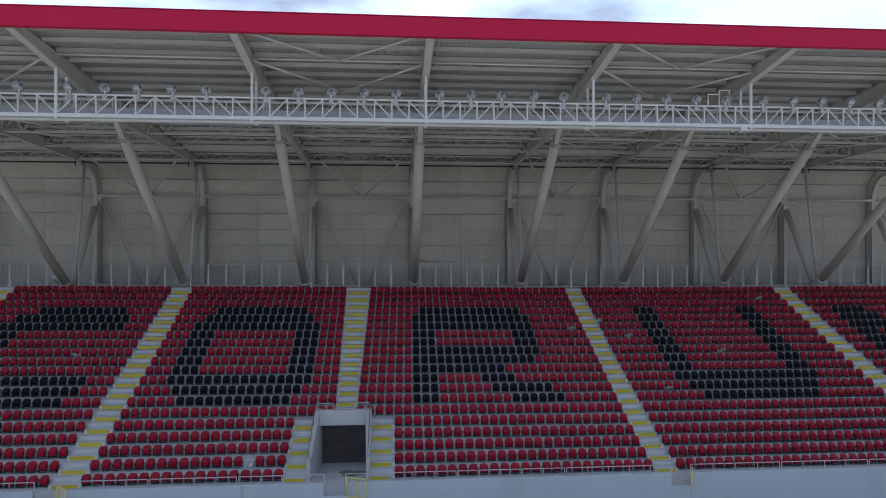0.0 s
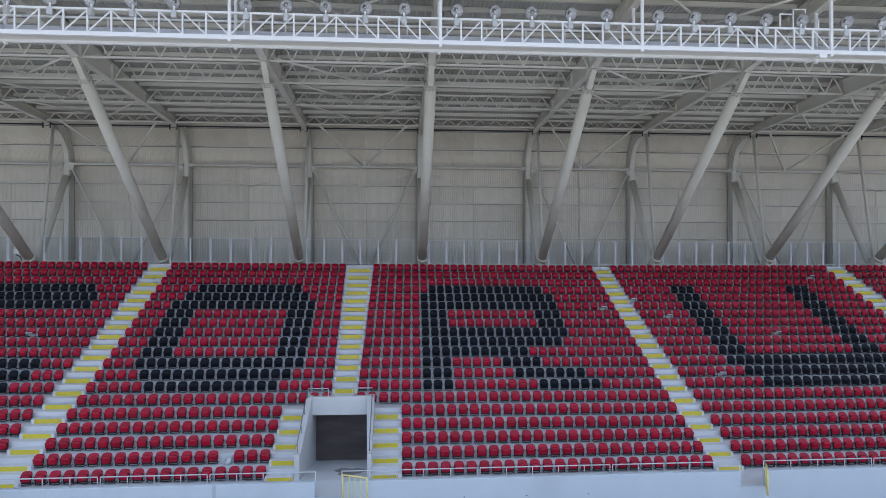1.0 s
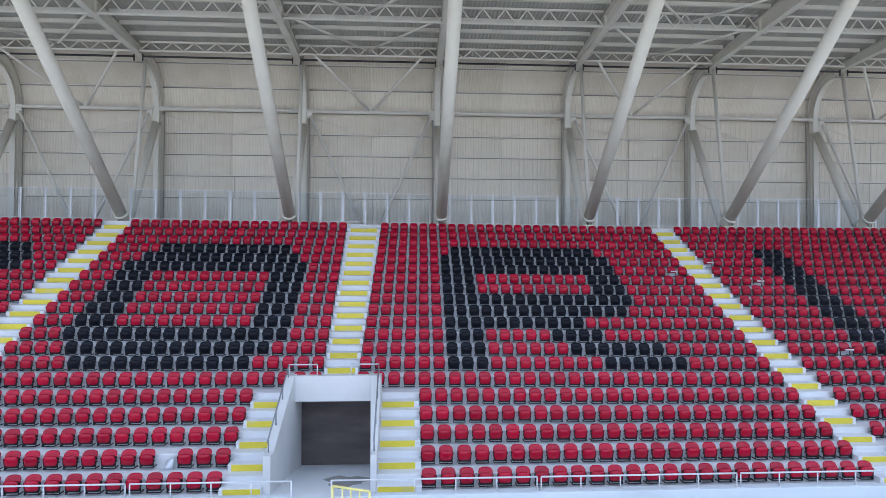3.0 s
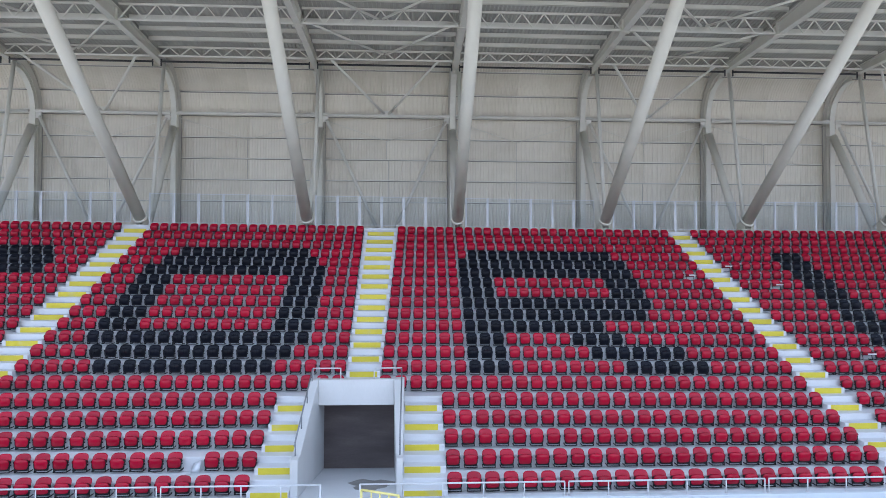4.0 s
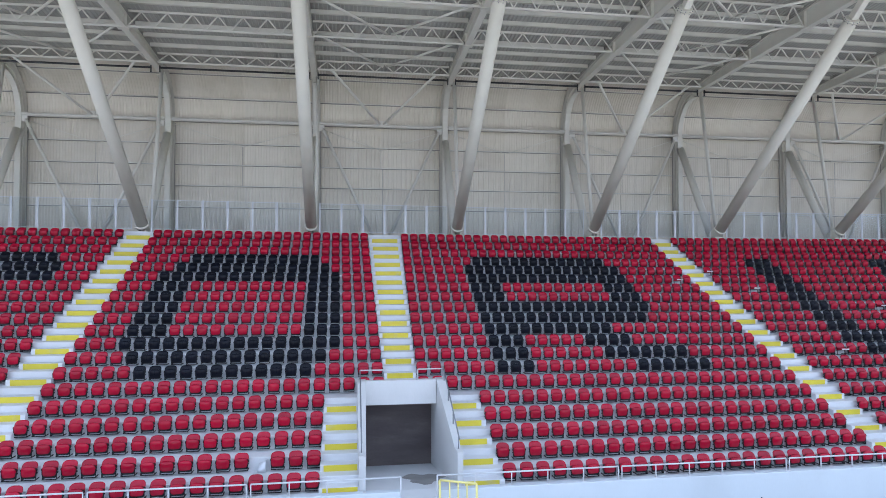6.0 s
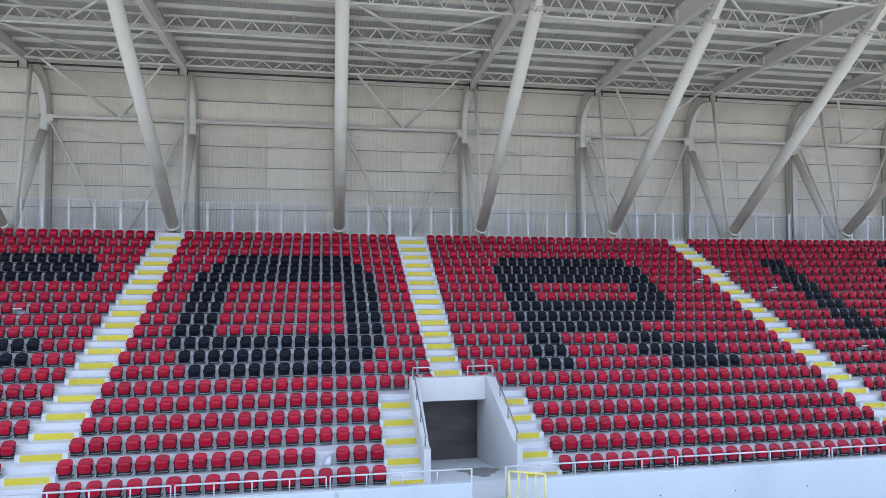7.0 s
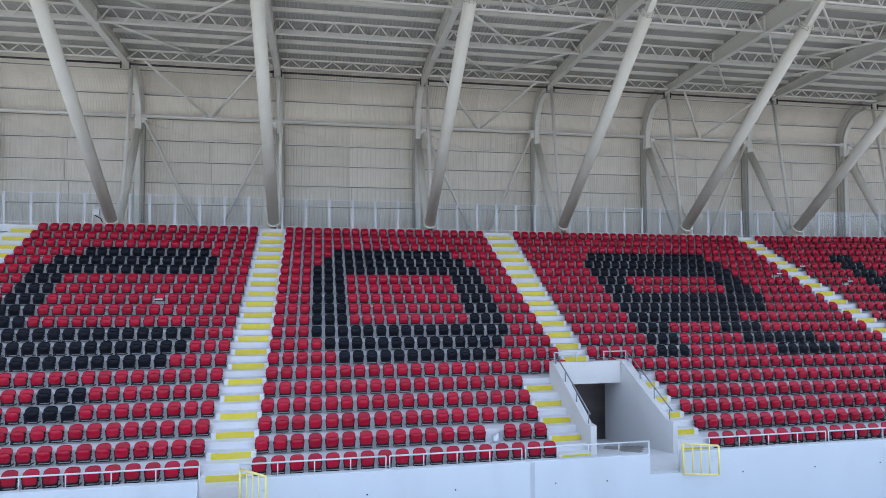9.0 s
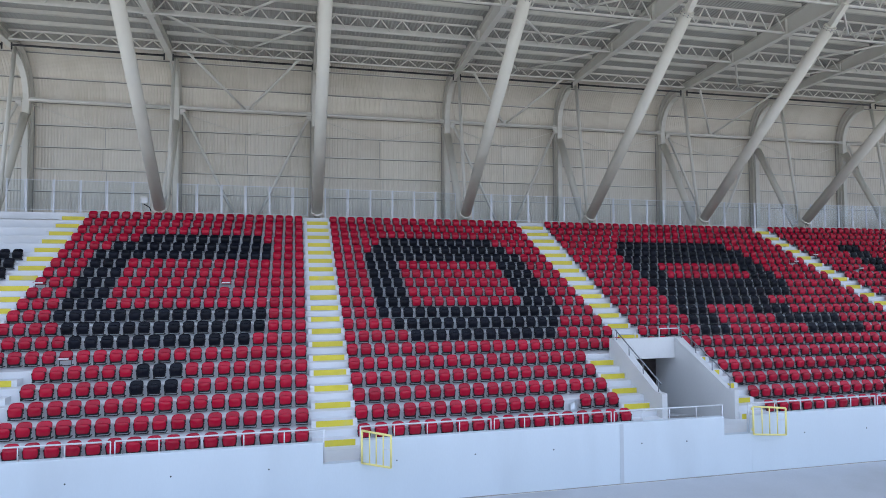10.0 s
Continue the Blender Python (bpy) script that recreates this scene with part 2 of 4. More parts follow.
# ---- mesh tools ----
class Build:
    """Collects boxes, bars and tubes into one mesh."""

    def __init__(self):
        self.v, self.f, self.s, self.m = [], [], [], []

    def add(self, verts, faces, smooth=False, mat=0):
        o = len(self.v)
        self.v += [tuple(p) for p in verts]
        self.f += [tuple(i + o for i in q) for q in faces]
        self.s += [smooth] * len(faces)
        self.m += [mat] * len(faces)
        return self

    def box(self, x0, x1, y0, y1, z0, z1, mat=0, bevel=0.0):
        if bevel:
            b = bevel
            ring = [(x0 + b, y0), (x1 - b, y0), (x1, y0 + b), (x1, y1 - b), (x1 - b, y1), (x0 + b, y1), (x0, y1 - b), (x0, y0 + b)]
            return self.prism(ring, z0, z1, mat)
        v = [(x, y, z) for z in (z0, z1) for x, y in ((x0, y0), (x1, y0), (x1, y1), (x0, y1))]
        return self.add(v, [(3, 2, 1, 0), (4, 5, 6, 7), (0, 1, 5, 4), (1, 2, 6, 5), (2, 3, 7, 6), (3, 0, 4, 7)], mat=mat)

    def prism(self, ring, z0, z1, mat=0):
        k = len(ring)
        v = [(x, y, z0) for x, y in ring] + [(x, y, z1) for x, y in ring]
        f = [tuple(range(k))[::-1], tuple(range(k, 2 * k))] + [(i, (i + 1) % k, k + (i + 1) % k, k + i) for i in range(k)]
        return self.add(v, f, mat=mat)

    def side(self, ring, x0, x1, mat=0):
        """A profile in y and z, drawn out along x; the ring runs anticlockwise seen from +x."""
        k = len(ring)
        v = [(x0, y, z) for y, z in ring] + [(x1, y, z) for y, z in ring]
        f = [tuple(range(k))[::-1], tuple(range(k, 2 * k))] + [(i, (i + 1) % k, k + (i + 1) % k, k + i) for i in range(k)]
        return self.add(v, f, mat=mat)

    def tube(self, p, q, r, n=10, r2=None, mat=0):
        p, q = Vector(p), Vector(q)
        d = (q - p).normalized()
        a = d.cross(Vector((0, 0, 1)) if abs(d.z) < 0.9 else Vector((0, 1, 0))).normalized()
        b = d.cross(a)
        r2 = r if r2 is None else r2
        ring = [(math.cos(2 * math.pi * i / n), math.sin(2 * math.pi * i / n)) for i in range(n)]
        v = [p + (a * c + b * s) * r for c, s in ring] + [q + (a * c + b * s) * r2 for c, s in ring]
        o = len(self.v)
        self.add(v, [(i, (i + 1) % n, n + (i + 1) % n, n + i) for i in range(n)], True, mat)
        self.f += [tuple(o + i for i in range(n))[::-1], tuple(o + n + i for i in range(n))]
        self.s += [False, False]
        self.m += [mat, mat]
        return self

    def bar(self, p, q, w, h, up=(0, 0, 1), mat=0):
        """A bar of rectangular section from p to q; h is measured along up."""
        p, q, u = Vector(p), Vector(q), Vector(up)
        d = (q - p).normalized()
        s = d.cross(u).normalized()
        u = s.cross(d).normalized()
        v = []
        for c in (p, q):
            v += [c - s * w / 2 - u * h / 2, c + s * w / 2 - u * h / 2, c + s * w / 2 + u * h / 2, c - s * w / 2 + u * h / 2]
        return self.add(v, [(3, 2, 1, 0), (4, 5, 6, 7), (0, 1, 5, 4), (1, 2, 6, 5), (2, 3, 7, 6), (3, 0, 4, 7)], mat=mat)

    def shell(self, at, nu, nv, thick, mat=0):
        """A bent plate: at(u, v) gives its front, thick its depth along +y."""
        front = [at(i / nu * 2 - 1, j / nv) for j in range(nv + 1) for i in range(nu + 1)]
        back = [(x, y + thick, z) for x, y, z in front]
        k, w = len(front), nu + 1
        f = []
        for j in range(nv):
            for i in range(nu):
                a = j * w + i
                f += [(a, a + 1, a + w + 1, a + w), (k + a + w, k + a + w + 1, k + a + 1, k + a)]
        edge = [i for i in range(w)] + [j * w + nu for j in range(1, nv + 1)] + [nv * w + i for i in range(nu - 1, -1, -1)] + [j * w for j in range(nv - 1, 0, -1)]
        f += [(edge[i], k + edge[i], k + edge[(i + 1) % len(edge)], edge[(i + 1) % len(edge)]) for i in range(len(edge))]
        return self.add(front + back, f, True, mat)

    def placed(self, other, x, y, z):
        o = len(self.v)
        self.v += [(a + x, b + y, c + z) for a, b, c in other.v]
        self.f += [tuple(i + o for i in q) for q in other.f]
        self.s += other.s
        self.m += other.m
        return self

    def mesh(self, name, *mats):
        me = bpy.data.meshes.new(name)
        me.from_pydata(self.v, [], self.f)
        for m in mats:
            me.materials.append(m)
        me.polygons.foreach_set("use_smooth", self.s)
        if len(mats) > 1:
            me.polygons.foreach_set("material_index", self.m)
        me.update()
        return me


def part(name, build, mat, parent=None, label=""):
    me = build if isinstance(build, bpy.types.Mesh) else build.mesh(name, mat)
    ob = new(name, me)
    ob.parent = parent
    return tagged(ob, label) if label else ob


def thing(name, label, category, group="", kind="", at=(0, 0, 0)):
    ob = new(name)
    ob.empty_display_size = 0.2
    ob.location = at
    return tagged(ob, label, category, group, kind)


# ---- plan ----
ROWS_N = 20
PITCH = {"end": 0.497, "c": 0.503, "o": 0.506, "r": 0.506, "u": 0.498, "m": 0.497}      # seat spacing by section
FRAMES = [-40.2, -32.2, -24.3, -16.3, -7.85, 0.0, 7.87, 15.6, 23.4, 31.2, 39.0, 46.8]
X0, X1 = FRAMES[0] - 0.2, FRAMES[-1] + 0.2
GROUND_Z, FRONT_Z = 0.15, 1.92


def seat_y(k):
    return 1.72 + 0.825 * k


def slope(k, x):
    """The rows fall a little along the stand, from its left end to its right."""
    x = min(9.0, max(-26.0, x)) + 4.0
    return -0.009 * x * min(1.0, k / 3) if x > 0 else -0.008 * x * min(1.0, k / 8)


def tread(k, x=-4.0):
    y = seat_y(k)
    return 0.00296 * y * y + 0.4194 * y + 0.632 + 0.11 * (k / 19) ** 2 + 0.08 * math.sin(math.pi * min(k, 19) / 19) + slope(k, x)


def nose(k):
    return seat_y(k) - 0.45


PLATFORM = tread(ROWS_N)
WALL_Y = 22.9
VOMS = [(-5.57, -2.62), (-29.97, -27.02)]      # tunnels through the lower rows
AISLES = [(-17.0, -15.6), (-4.6, -3.47), (11.14, 12.32), (27.15, 28.5), (-28.8, -27.5)]


def roof(y):
    """The underside of the rafters, deepest over the strut heads."""
    return 18.6 + (20.0 - y) * 0.0385 if y >= 7.0 else 19.1 + (7.0 - y) * 0.1737


def deck_z(y):
    return 19.15 + (20.6 - y) * 0.0925


# ---- ground and stand ----
b = Build()
b.add([(-1500, -1500, GROUND_Z), (1500, -1500, GROUND_Z), (1500, 1500, GROUND_Z), (-1500, 1500, GROUND_Z)], [(0, 1, 2, 3)])
tagged(part("ground", b, GROUND), "pale dusty concrete ground before the stand", "ground", kind="structure")

# added slab: the near ground's bluish shaded grey is put into its colour
tagged(part("pavement", Build().box(X0 - 10, X1 + 10, -12.0, -0.06, GROUND_Z - 0.1, GROUND_Z + 0.004), SHADEGROUND), "grey concrete apron along the foot of the parapet wall", "pavement", kind="structure")
# plain unseen walls added behind the camera to dim what the seats mirror
for name, x0, x1, y0, y1 in (("wall_opposite", -75, 75, -98, -90), ("wall_end_east", 66, 74, -85, -8), ("wall_end_west", -74, -66, -85, -8)):
    tagged(part(name, Build().box(x0, x1, y0, y1, GROUND_Z - 0.1, 14.0), UNSEENWALL), "plain dull grey far side of the stadium bowl", "wall", kind="structure")


def spans(k):
    """The stretches of row k between the tunnels."""
    if k > 5:
        return [(X0, X1)]
    out, x = [], X0
    for a, c in sorted(VOMS):
        out.append((x, a))
        if k == 5:
            out.append((a, c))
        x = c
    return out + [(x, X1)]


terrace = tagged(new("floor_terrace"), "white painted concrete terrace of twenty seating rows", "terrace", kind="structure")
for k in range(ROWS_N):
    b = Build()
    y0, y1 = nose(k), nose(k + 1) + 0.02
    for a, c in spans(k):
        over = k == 5 and any(abs(a - v[0]) < 0.01 for v in VOMS)
        cuts = [a] + [q for q in (-26.0, -4.0, 9.0) if a < q < c] + [c]
        for p, q in zip(cuts, cuts[1:]):
            v = []
            for x in (p, q):
                z = tread(k, x)
                lo = 3.06 if over else tread(k - 1, x) - 0.03 if k else z - 0.3
                v += [(x, y0, lo), (x, y1, lo), (x, y1, z), (x, y0 + 0.02, z), (x, y0, z - 0.02)]
            b.add(v, [(4, 3, 2, 1, 0), (5, 6, 7, 8, 9)] + [(i, (i + 1) % 5, 5 + (i + 1) % 5, 5 + i) for i in range(5)])
    part("terrace_row", b, CONCRETE, terrace)
b = Build()
b.box(X0, X1, 0.22, nose(0), tread(0) - 0.3, tread(0) - 0.004)
part("front_walkway", b, CONCRETE, terrace, "pale grey concrete walkway floor")
b = Build()
cuts = [X0, -26.0, -4.0, 9.0, X1]
for p, q in zip(cuts, cuts[1:]):
    v = [(x, y, tread(ROWS_N, x) + dz) for x in (p, q) for y, dz in ((nose(ROWS_N), -0.35), (WALL_Y + 0.4, -0.35), (WALL_Y + 0.4, 0.0), (nose(ROWS_N), 0.0))]
    b.add(v, [(3, 2, 1, 0), (4, 5, 6, 7)] + [(i, (i + 1) % 4, 4 + (i + 1) % 4, 4 + i) for i in range(4)])
tagged(part("floor_platform", b, CONCRETE), "grey concrete platform behind the top row", "platform", kind="structure")

# front wall with the slots for the gates
SLOTS = [(-16.76, -15.74), (-4.56, -3.58), (11.22, 12.2), (-29.0, -27.0)]
front = tagged(new("wall_front"), "white painted concrete parapet wall with gate slots", "wall", kind="structure")
xs = [X0]
for a, c in sorted(SLOTS):
    xs += [a, c]
xs.append(X1)
for a, c in zip(xs[::2], xs[1::2]):
    b = Build()
    b.side([(0.0, GROUND_Z - 0.2), (0.22, GROUND_Z - 0.2), (0.22, FRONT_Z), (0.015, FRONT_Z), (0.0, FRONT_Z - 0.015)], a, c)
    part("wall_panel", b, WALLPAINT, front)
for a, c in SLOTS:
    b = Build()
    b.box(a, c, 0.004, 0.225, GROUND_Z - 0.2, tread(0) - 0.01)
    part("slot_sill", b, WALLPAINT, front)
b = Build()
b.box(-8.12, -8.0, -0.012, 0.0, GROUND_Z, FRONT_Z - 0.02)
part("joint_strip", b, material("grey_joint_sealant", (0.52, 0.55, 0.58), 0.7), front, "grey vertical joint strip")
for x, z in ((-25.4, 1.33), (-22.9, 1.33), (-20.51, 1.33), (-18.14, 1.33), (-14.79, 1.32), (-12.57, 1.33), (-10.22, 1.3), (-7.4, 1.29), (-5.88, 1.26), (-1.62, 1.26), (0.8, 1.26), (3.1, 1.25), (5.4, 1.25)):
    b = Build()
    b.tube((x, -0.006, z), (x, 0.01, z), 0.022, 8)
    part("tie_hole", b, DARK, front)


# uneven dark strip where the parapet wall meets the ground
b = Build()
x = X0
while x < X1:
    w = 0.5 + 0.9 * noise.random()
    d = 0.012 + 0.03 * noise.random()
    b.box(x, min(X1, x + w), -d, 0.004, GROUND_Z - 0.02, GROUND_Z + 0.012 + 0.01 * noise.random())
    x += w
tagged(part("baseboard", b, DARKLINE), "dark dirty gap along the foot of the parapet wall", "gap", kind="structure")


# ---- tunnels ----
DOOR_Y, DOOR_Z = 6.33, 0.67      # the ramp falls to the passage below the rows


def ramp_z(y):
    return tread(0) - 0.006 + (DOOR_Z - tread(0)) * (y - 1.78) / (DOOR_Y - 1.78)


def tunnel(a, c):
    """One stair tunnel: side walls, header, dark passage."""
    t = tagged(new("tunnel"), "white concrete entrance tunnel through the lower seating rows", "tunnel", kind="structure")
    z0 = tread(0)
    for outer, at_front, at_door in ((a, a + 0.2, a + 0.27), (c, c - 0.16, c - 0.33)):
        ring = [(1.78, 0.3), (DOOR_Y, 0.3), (DOOR_Y, 3.0), (5.35, 3.0), (5.35, 3.86), (4.95, 3.86), (2.15, 2.35), (1.78, 2.35)]
        inner = [at_front + (at_door - at_front) * min(1.0, (y - 1.78) / 3.2) for y, z in ring]
        n = len(ring)
        v = [(outer, y, z) for y, z in ring] + [(x, y, z) for x, (y, z) in zip(inner, ring)]
        f = [tuple(range(n))[::-1], tuple(range(n, 2 * n))] + [(i, (i + 1) % n, n + (i + 1) % n, n + i) for i in range(n)]
        part("side_wall", Build().add(v, f if outer < at_front else [q[::-1] for q in f]), TUNNELPAINT, t)
    part("ramp", Build().side([(nose(0), z0 - 0.5), (DOOR_Y, 0.2), (DOOR_Y, DOOR_Z), (1.78, z0 - 0.006), (nose(0), z0 - 0.004)], a + 0.004, c - 0.004), CONCRETE, t, "pale concrete ramp")
    part("header", Build().box(a + 0.272, c - 0.332, 4.98, 5.2, 3.06, 3.855), TUNNELPAINT, t)
    part("soffit", Build().box(a + 0.272, c - 0.332, 5.2, DOOR_Y + 0.4, 3.06, 3.2), TUNNELPAINT, t)
    y0, y1, xa, xb = DOOR_Y + 0.004, 7.9, a - 1.3, c + 1.3
    part("passage_floor", Build().box(xa, xb, y0, y1, DOOR_Z - 1.0, DOOR_Z - 0.7), TUNNEL, t, "bare dark passage floor")
    part("passage_ceiling", Build().box(xa, xb, DOOR_Y + 0.404, y1, 2.9, 3.05), TUNNEL, t, "bare dark passage ceiling")
    part("end_wall", Build().box(xa, xb, y1, y1 + 0.2, DOOR_Z - 1.0, 3.05), TUNNEL, t, "bare brownish grey end wall")
    for p, q in ((xa - 0.2, xa), (xb, xb + 0.2)):
        part("passage_wall", Build().box(p, q, y0, y1 + 0.2, DOOR_Z - 1.0, 3.05), TUNNEL, t)
    for p, q in ((xa, a + 0.001), (c - 0.001, xb)):
        part("passage_wall", Build().box(p, q, y0 - 0.2, y0, DOOR_Z - 1.0, 3.05), TUNNEL, t)
    return t


for a, c in VOMS:
    tunnel(a, c)
b = Build()
ring = []
for i in range(22):
    w = 2 * math.pi * i / 22
    r = 1 + 0.22 * math.sin(3 * w + 0.5) + 0.13 * math.sin(7 * w)
    ring.append((-3.55 + 0.62 * r * math.cos(w), 3.45 + 0.85 * r * math.sin(w)))
o = len(ring)
b.add([(x, y, ramp_z(y) + dz) for dz in (-0.02, 0.006) for x, y in ring], [tuple(range(o))[::-1], tuple(range(o, 2 * o))] + [(i, (i + 1) % o, o + (i + 1) % o, o + i) for i in range(o)])
tagged(part("floor_stain", b, STAIN), "dark damp patch on the tunnel floor", "stain")

# ---- aisle half-steps ----


def aisle_steps(left, right, k0, k1, flare=(0.0, 0.0), margins=(0.105, 0.105)):
    """Half-steps between the rows; an aisle may widen towards the top by flare on either side."""
    flight = tagged(new("aisle_stair"), "white concrete aisle steps with yellow painted risers", "stair", "aisle stairs", "structure")
    for k in range(k0, k1):
        mid = (left + right) / 2
        y1, z, up = nose(k + 1), tread(k, mid), max(0, k - 5) / 14
        x0, x1 = left - flare[0] * up, right + flare[1] * up
        h = (tread(k + 1, mid) - z) / 2
        step = part("half_step", Build().side([(y1 - 0.42, z - 0.01), (y1, z - 0.01), (y1, z + h), (y1 - 0.40, z + h), (y1 - 0.42, z + h - 0.02)], x0 + 0.01, x1 - 0.01), CONCRETE, flight)
        part("painted_riser", Build().box(x0 + margins[0] * (x1 - x0), x1 - margins[1] * (x1 - x0), y1 - 0.425, y1 - 0.4205, z + 0.006, z + h - 0.006), YELLOW, step, "yellow painted riser")


for a, c in AISLES:
    over = any(v[0] - 0.1 < (a + c) / 2 < v[1] + 0.1 for v in VOMS)
    aisle_steps(a, c, 5 if over else 0, ROWS_N, (0.24, 0.33) if a == -4.6 else (0.0, 0.0))
for a, c in VOMS:
    aisle_steps(a - 1.1, a, 0, 5, margins=(0.1, 0.03))
    aisle_steps(c, c + 1.2, 0, 5, margins=(0.03, 0.14))


# ---- seats ----
SEAT_BACK, SEAT_LIFT = 0.13, 0.05      # the seats hang well back over their treads, on brackets from the riser


def backrest_at(u, v):
    """Leans back more towards its top; the top corners are well rounded."""
    w = 0.197 * (1 - 0.20 * max(0.0, (v - 0.62) / 0.38) ** 2.6 - 0.10 * max(0.0, (0.35 - v) / 0.35) ** 2)
    z = 0.20 + 0.295 * v - 0.03 * abs(u) ** 4 * max(0.0, (v - 0.5) / 0.5)
    return (u * w, 0.046 + 0.085 * v + 0.025 * v * v - 0.018 * abs(u) ** 3 + SEAT_BACK, z)


def pan_at(u, v):
    """The underside of the tipped-up pan: a cushion shape with round corners."""
    q = 2 * v - 1
    a, b = u * math.sqrt(1 - 0.34 * q * q), q * math.sqrt(1 - 0.34 * u * u)
    swell = 0.066 * max(0.0, (1 - a * a) * (1 - b * b)) ** 0.6
    return (0.190 * a, 0.025 - 0.02 * b - swell + SEAT_BACK, 0.232 + 0.156 * b)


def pan_down_at(u, v):
    return (u * 0.19, -0.20 + 0.30 * v + SEAT_BACK, 0.30 - 0.02 * (1 - u * u) + 0.02 * v)


BACK_B = Build().shell(backrest_at, 6, 6, 0.024)
PAN_B = Build().shell(pan_at, 6, 6, 0.03)
# black plate outlines the pan: its bracket and the edge shadow in one
RIM_B = Build()
o = []
for i in range(20):
    w = 2 * math.pi * i / 20
    o.append((0.195 * math.copysign(abs(math.cos(w)) ** 0.5, math.cos(w)), 0.24 + (0.132 if math.sin(w) > 0 else 0.168) * math.copysign(abs(math.sin(w)) ** 0.55, math.sin(w))))
RIM_B.add([(x, y, z) for y in (SEAT_BACK + 0.014, SEAT_BACK + 0.045) for x, z in o], [tuple(range(20)), tuple(range(20, 40))[::-1]] + [(i, 20 + i, 20 + (i + 1) % 20, (i + 1) % 20) for i in range(20)])
FLAT_B = Build()
o = [pan_down_at(i / 4 * 2 - 1, j / 3) for j in range(4) for i in range(5)]
FLAT_B.v = o + [(x, y, z - 0.05) for x, y, z in o]
for j in range(3):
    for i in range(4):
        q = j * 5 + i
        FLAT_B.f += [(q, q + 1, q + 6, q + 5), (q + 25, q + 26, q + 21, q + 20)]
edge = [0, 1, 2, 3, 4, 9, 14, 19, 18, 17, 16, 15, 10, 5]
FLAT_B.f += [(edge[i], edge[i] + 20, edge[(i + 1) % 14] + 20, edge[(i + 1) % 14]) for i in range(14)]
FLAT_B.s, FLAT_B.m = [True] * len(FLAT_B.f), [0] * len(FLAT_B.f)
FRAME_B = Build()
for sx in (-1, 1):
    x = sx * 0.178
    FRAME_B.bar((x, SEAT_BACK + 0.03, 0.015), (x, SEAT_BACK + 0.075, 0.34), 0.014, 0.026, (0, 1, 0))
    FRAME_B.bar((x, SEAT_BACK + 0.02, 0.03), (x, 0.373, 0.03), 0.014, 0.03)
    FRAME_B.bar((sx * 0.2, SEAT_BACK + 0.02, 0.28), (sx * 0.2, SEAT_BACK + 0.07, 0.30), 0.014, 0.05)
FRAME_B.bar((-0.185, SEAT_BACK + 0.02, 0.024), (0.185, SEAT_BACK + 0.02, 0.024), 0.02, 0.022)
FRAME_B.bar((-0.20, SEAT_BACK + 0.085, 0.2), (0.20, SEAT_BACK + 0.085, 0.2), 0.025, 0.035)
LIP_B = Build().shell(lambda u, v: (u * (0.15 + 0.03 * v), SEAT_BACK + 0.02 - 0.02 * v, 0.065 + 0.04 * v), 4, 1, 0.05)

SEAT_LABEL = {
    "red": "glossy red plastic stadium seat, tipped up, on a black frame",
    "black": "glossy black plastic stadium seat, tipped up, on a black frame",
}
SEAT_MAT = {"red": RED, "black": BLACK}
MESHES = {
    c: (BACK_B.mesh("backrest", m), PAN_B.mesh("seat_pan", m), FLAT_B.mesh("seat_pan", m)) for c, m in SEAT_MAT.items()
}
FRAME_ME, LIP_ME, RIM_ME = FRAME_B.mesh("frame", DARK), LIP_B.mesh("hinge_cover", DARK), RIM_B.mesh("pan_shell", DARK)

STRIP_ME = Build().box(-0.165, 0.165, SEAT_BACK - 0.206, SEAT_BACK - 0.197, 0.238, 0.29).mesh("edge_strip", FENCE)


def seat(colour, down=False):
    s = thing("stadium_seat", SEAT_LABEL[colour] if not down else "red plastic stadium seat with its pan folded down", "seat", f"{colour} stadium seats")
    back, pan, flat = MESHES[colour]
    part("backrest", back, None, s)
    if down:
        part("seat_pan", flat, None, s, "seat pan folded down flat")
        part("edge_strip", STRIP_ME, None, s, "white strip along the pan's front edge")
    else:
        part("seat_pan", pan, None, s)
        part("pan_shell", RIM_ME, None, s, "black shell edge round the pan")
        part("hinge_cover", LIP_ME, None, s, "black hinge cover")
    part("frame", FRAME_ME, None, s, "black metal frame")
    return s


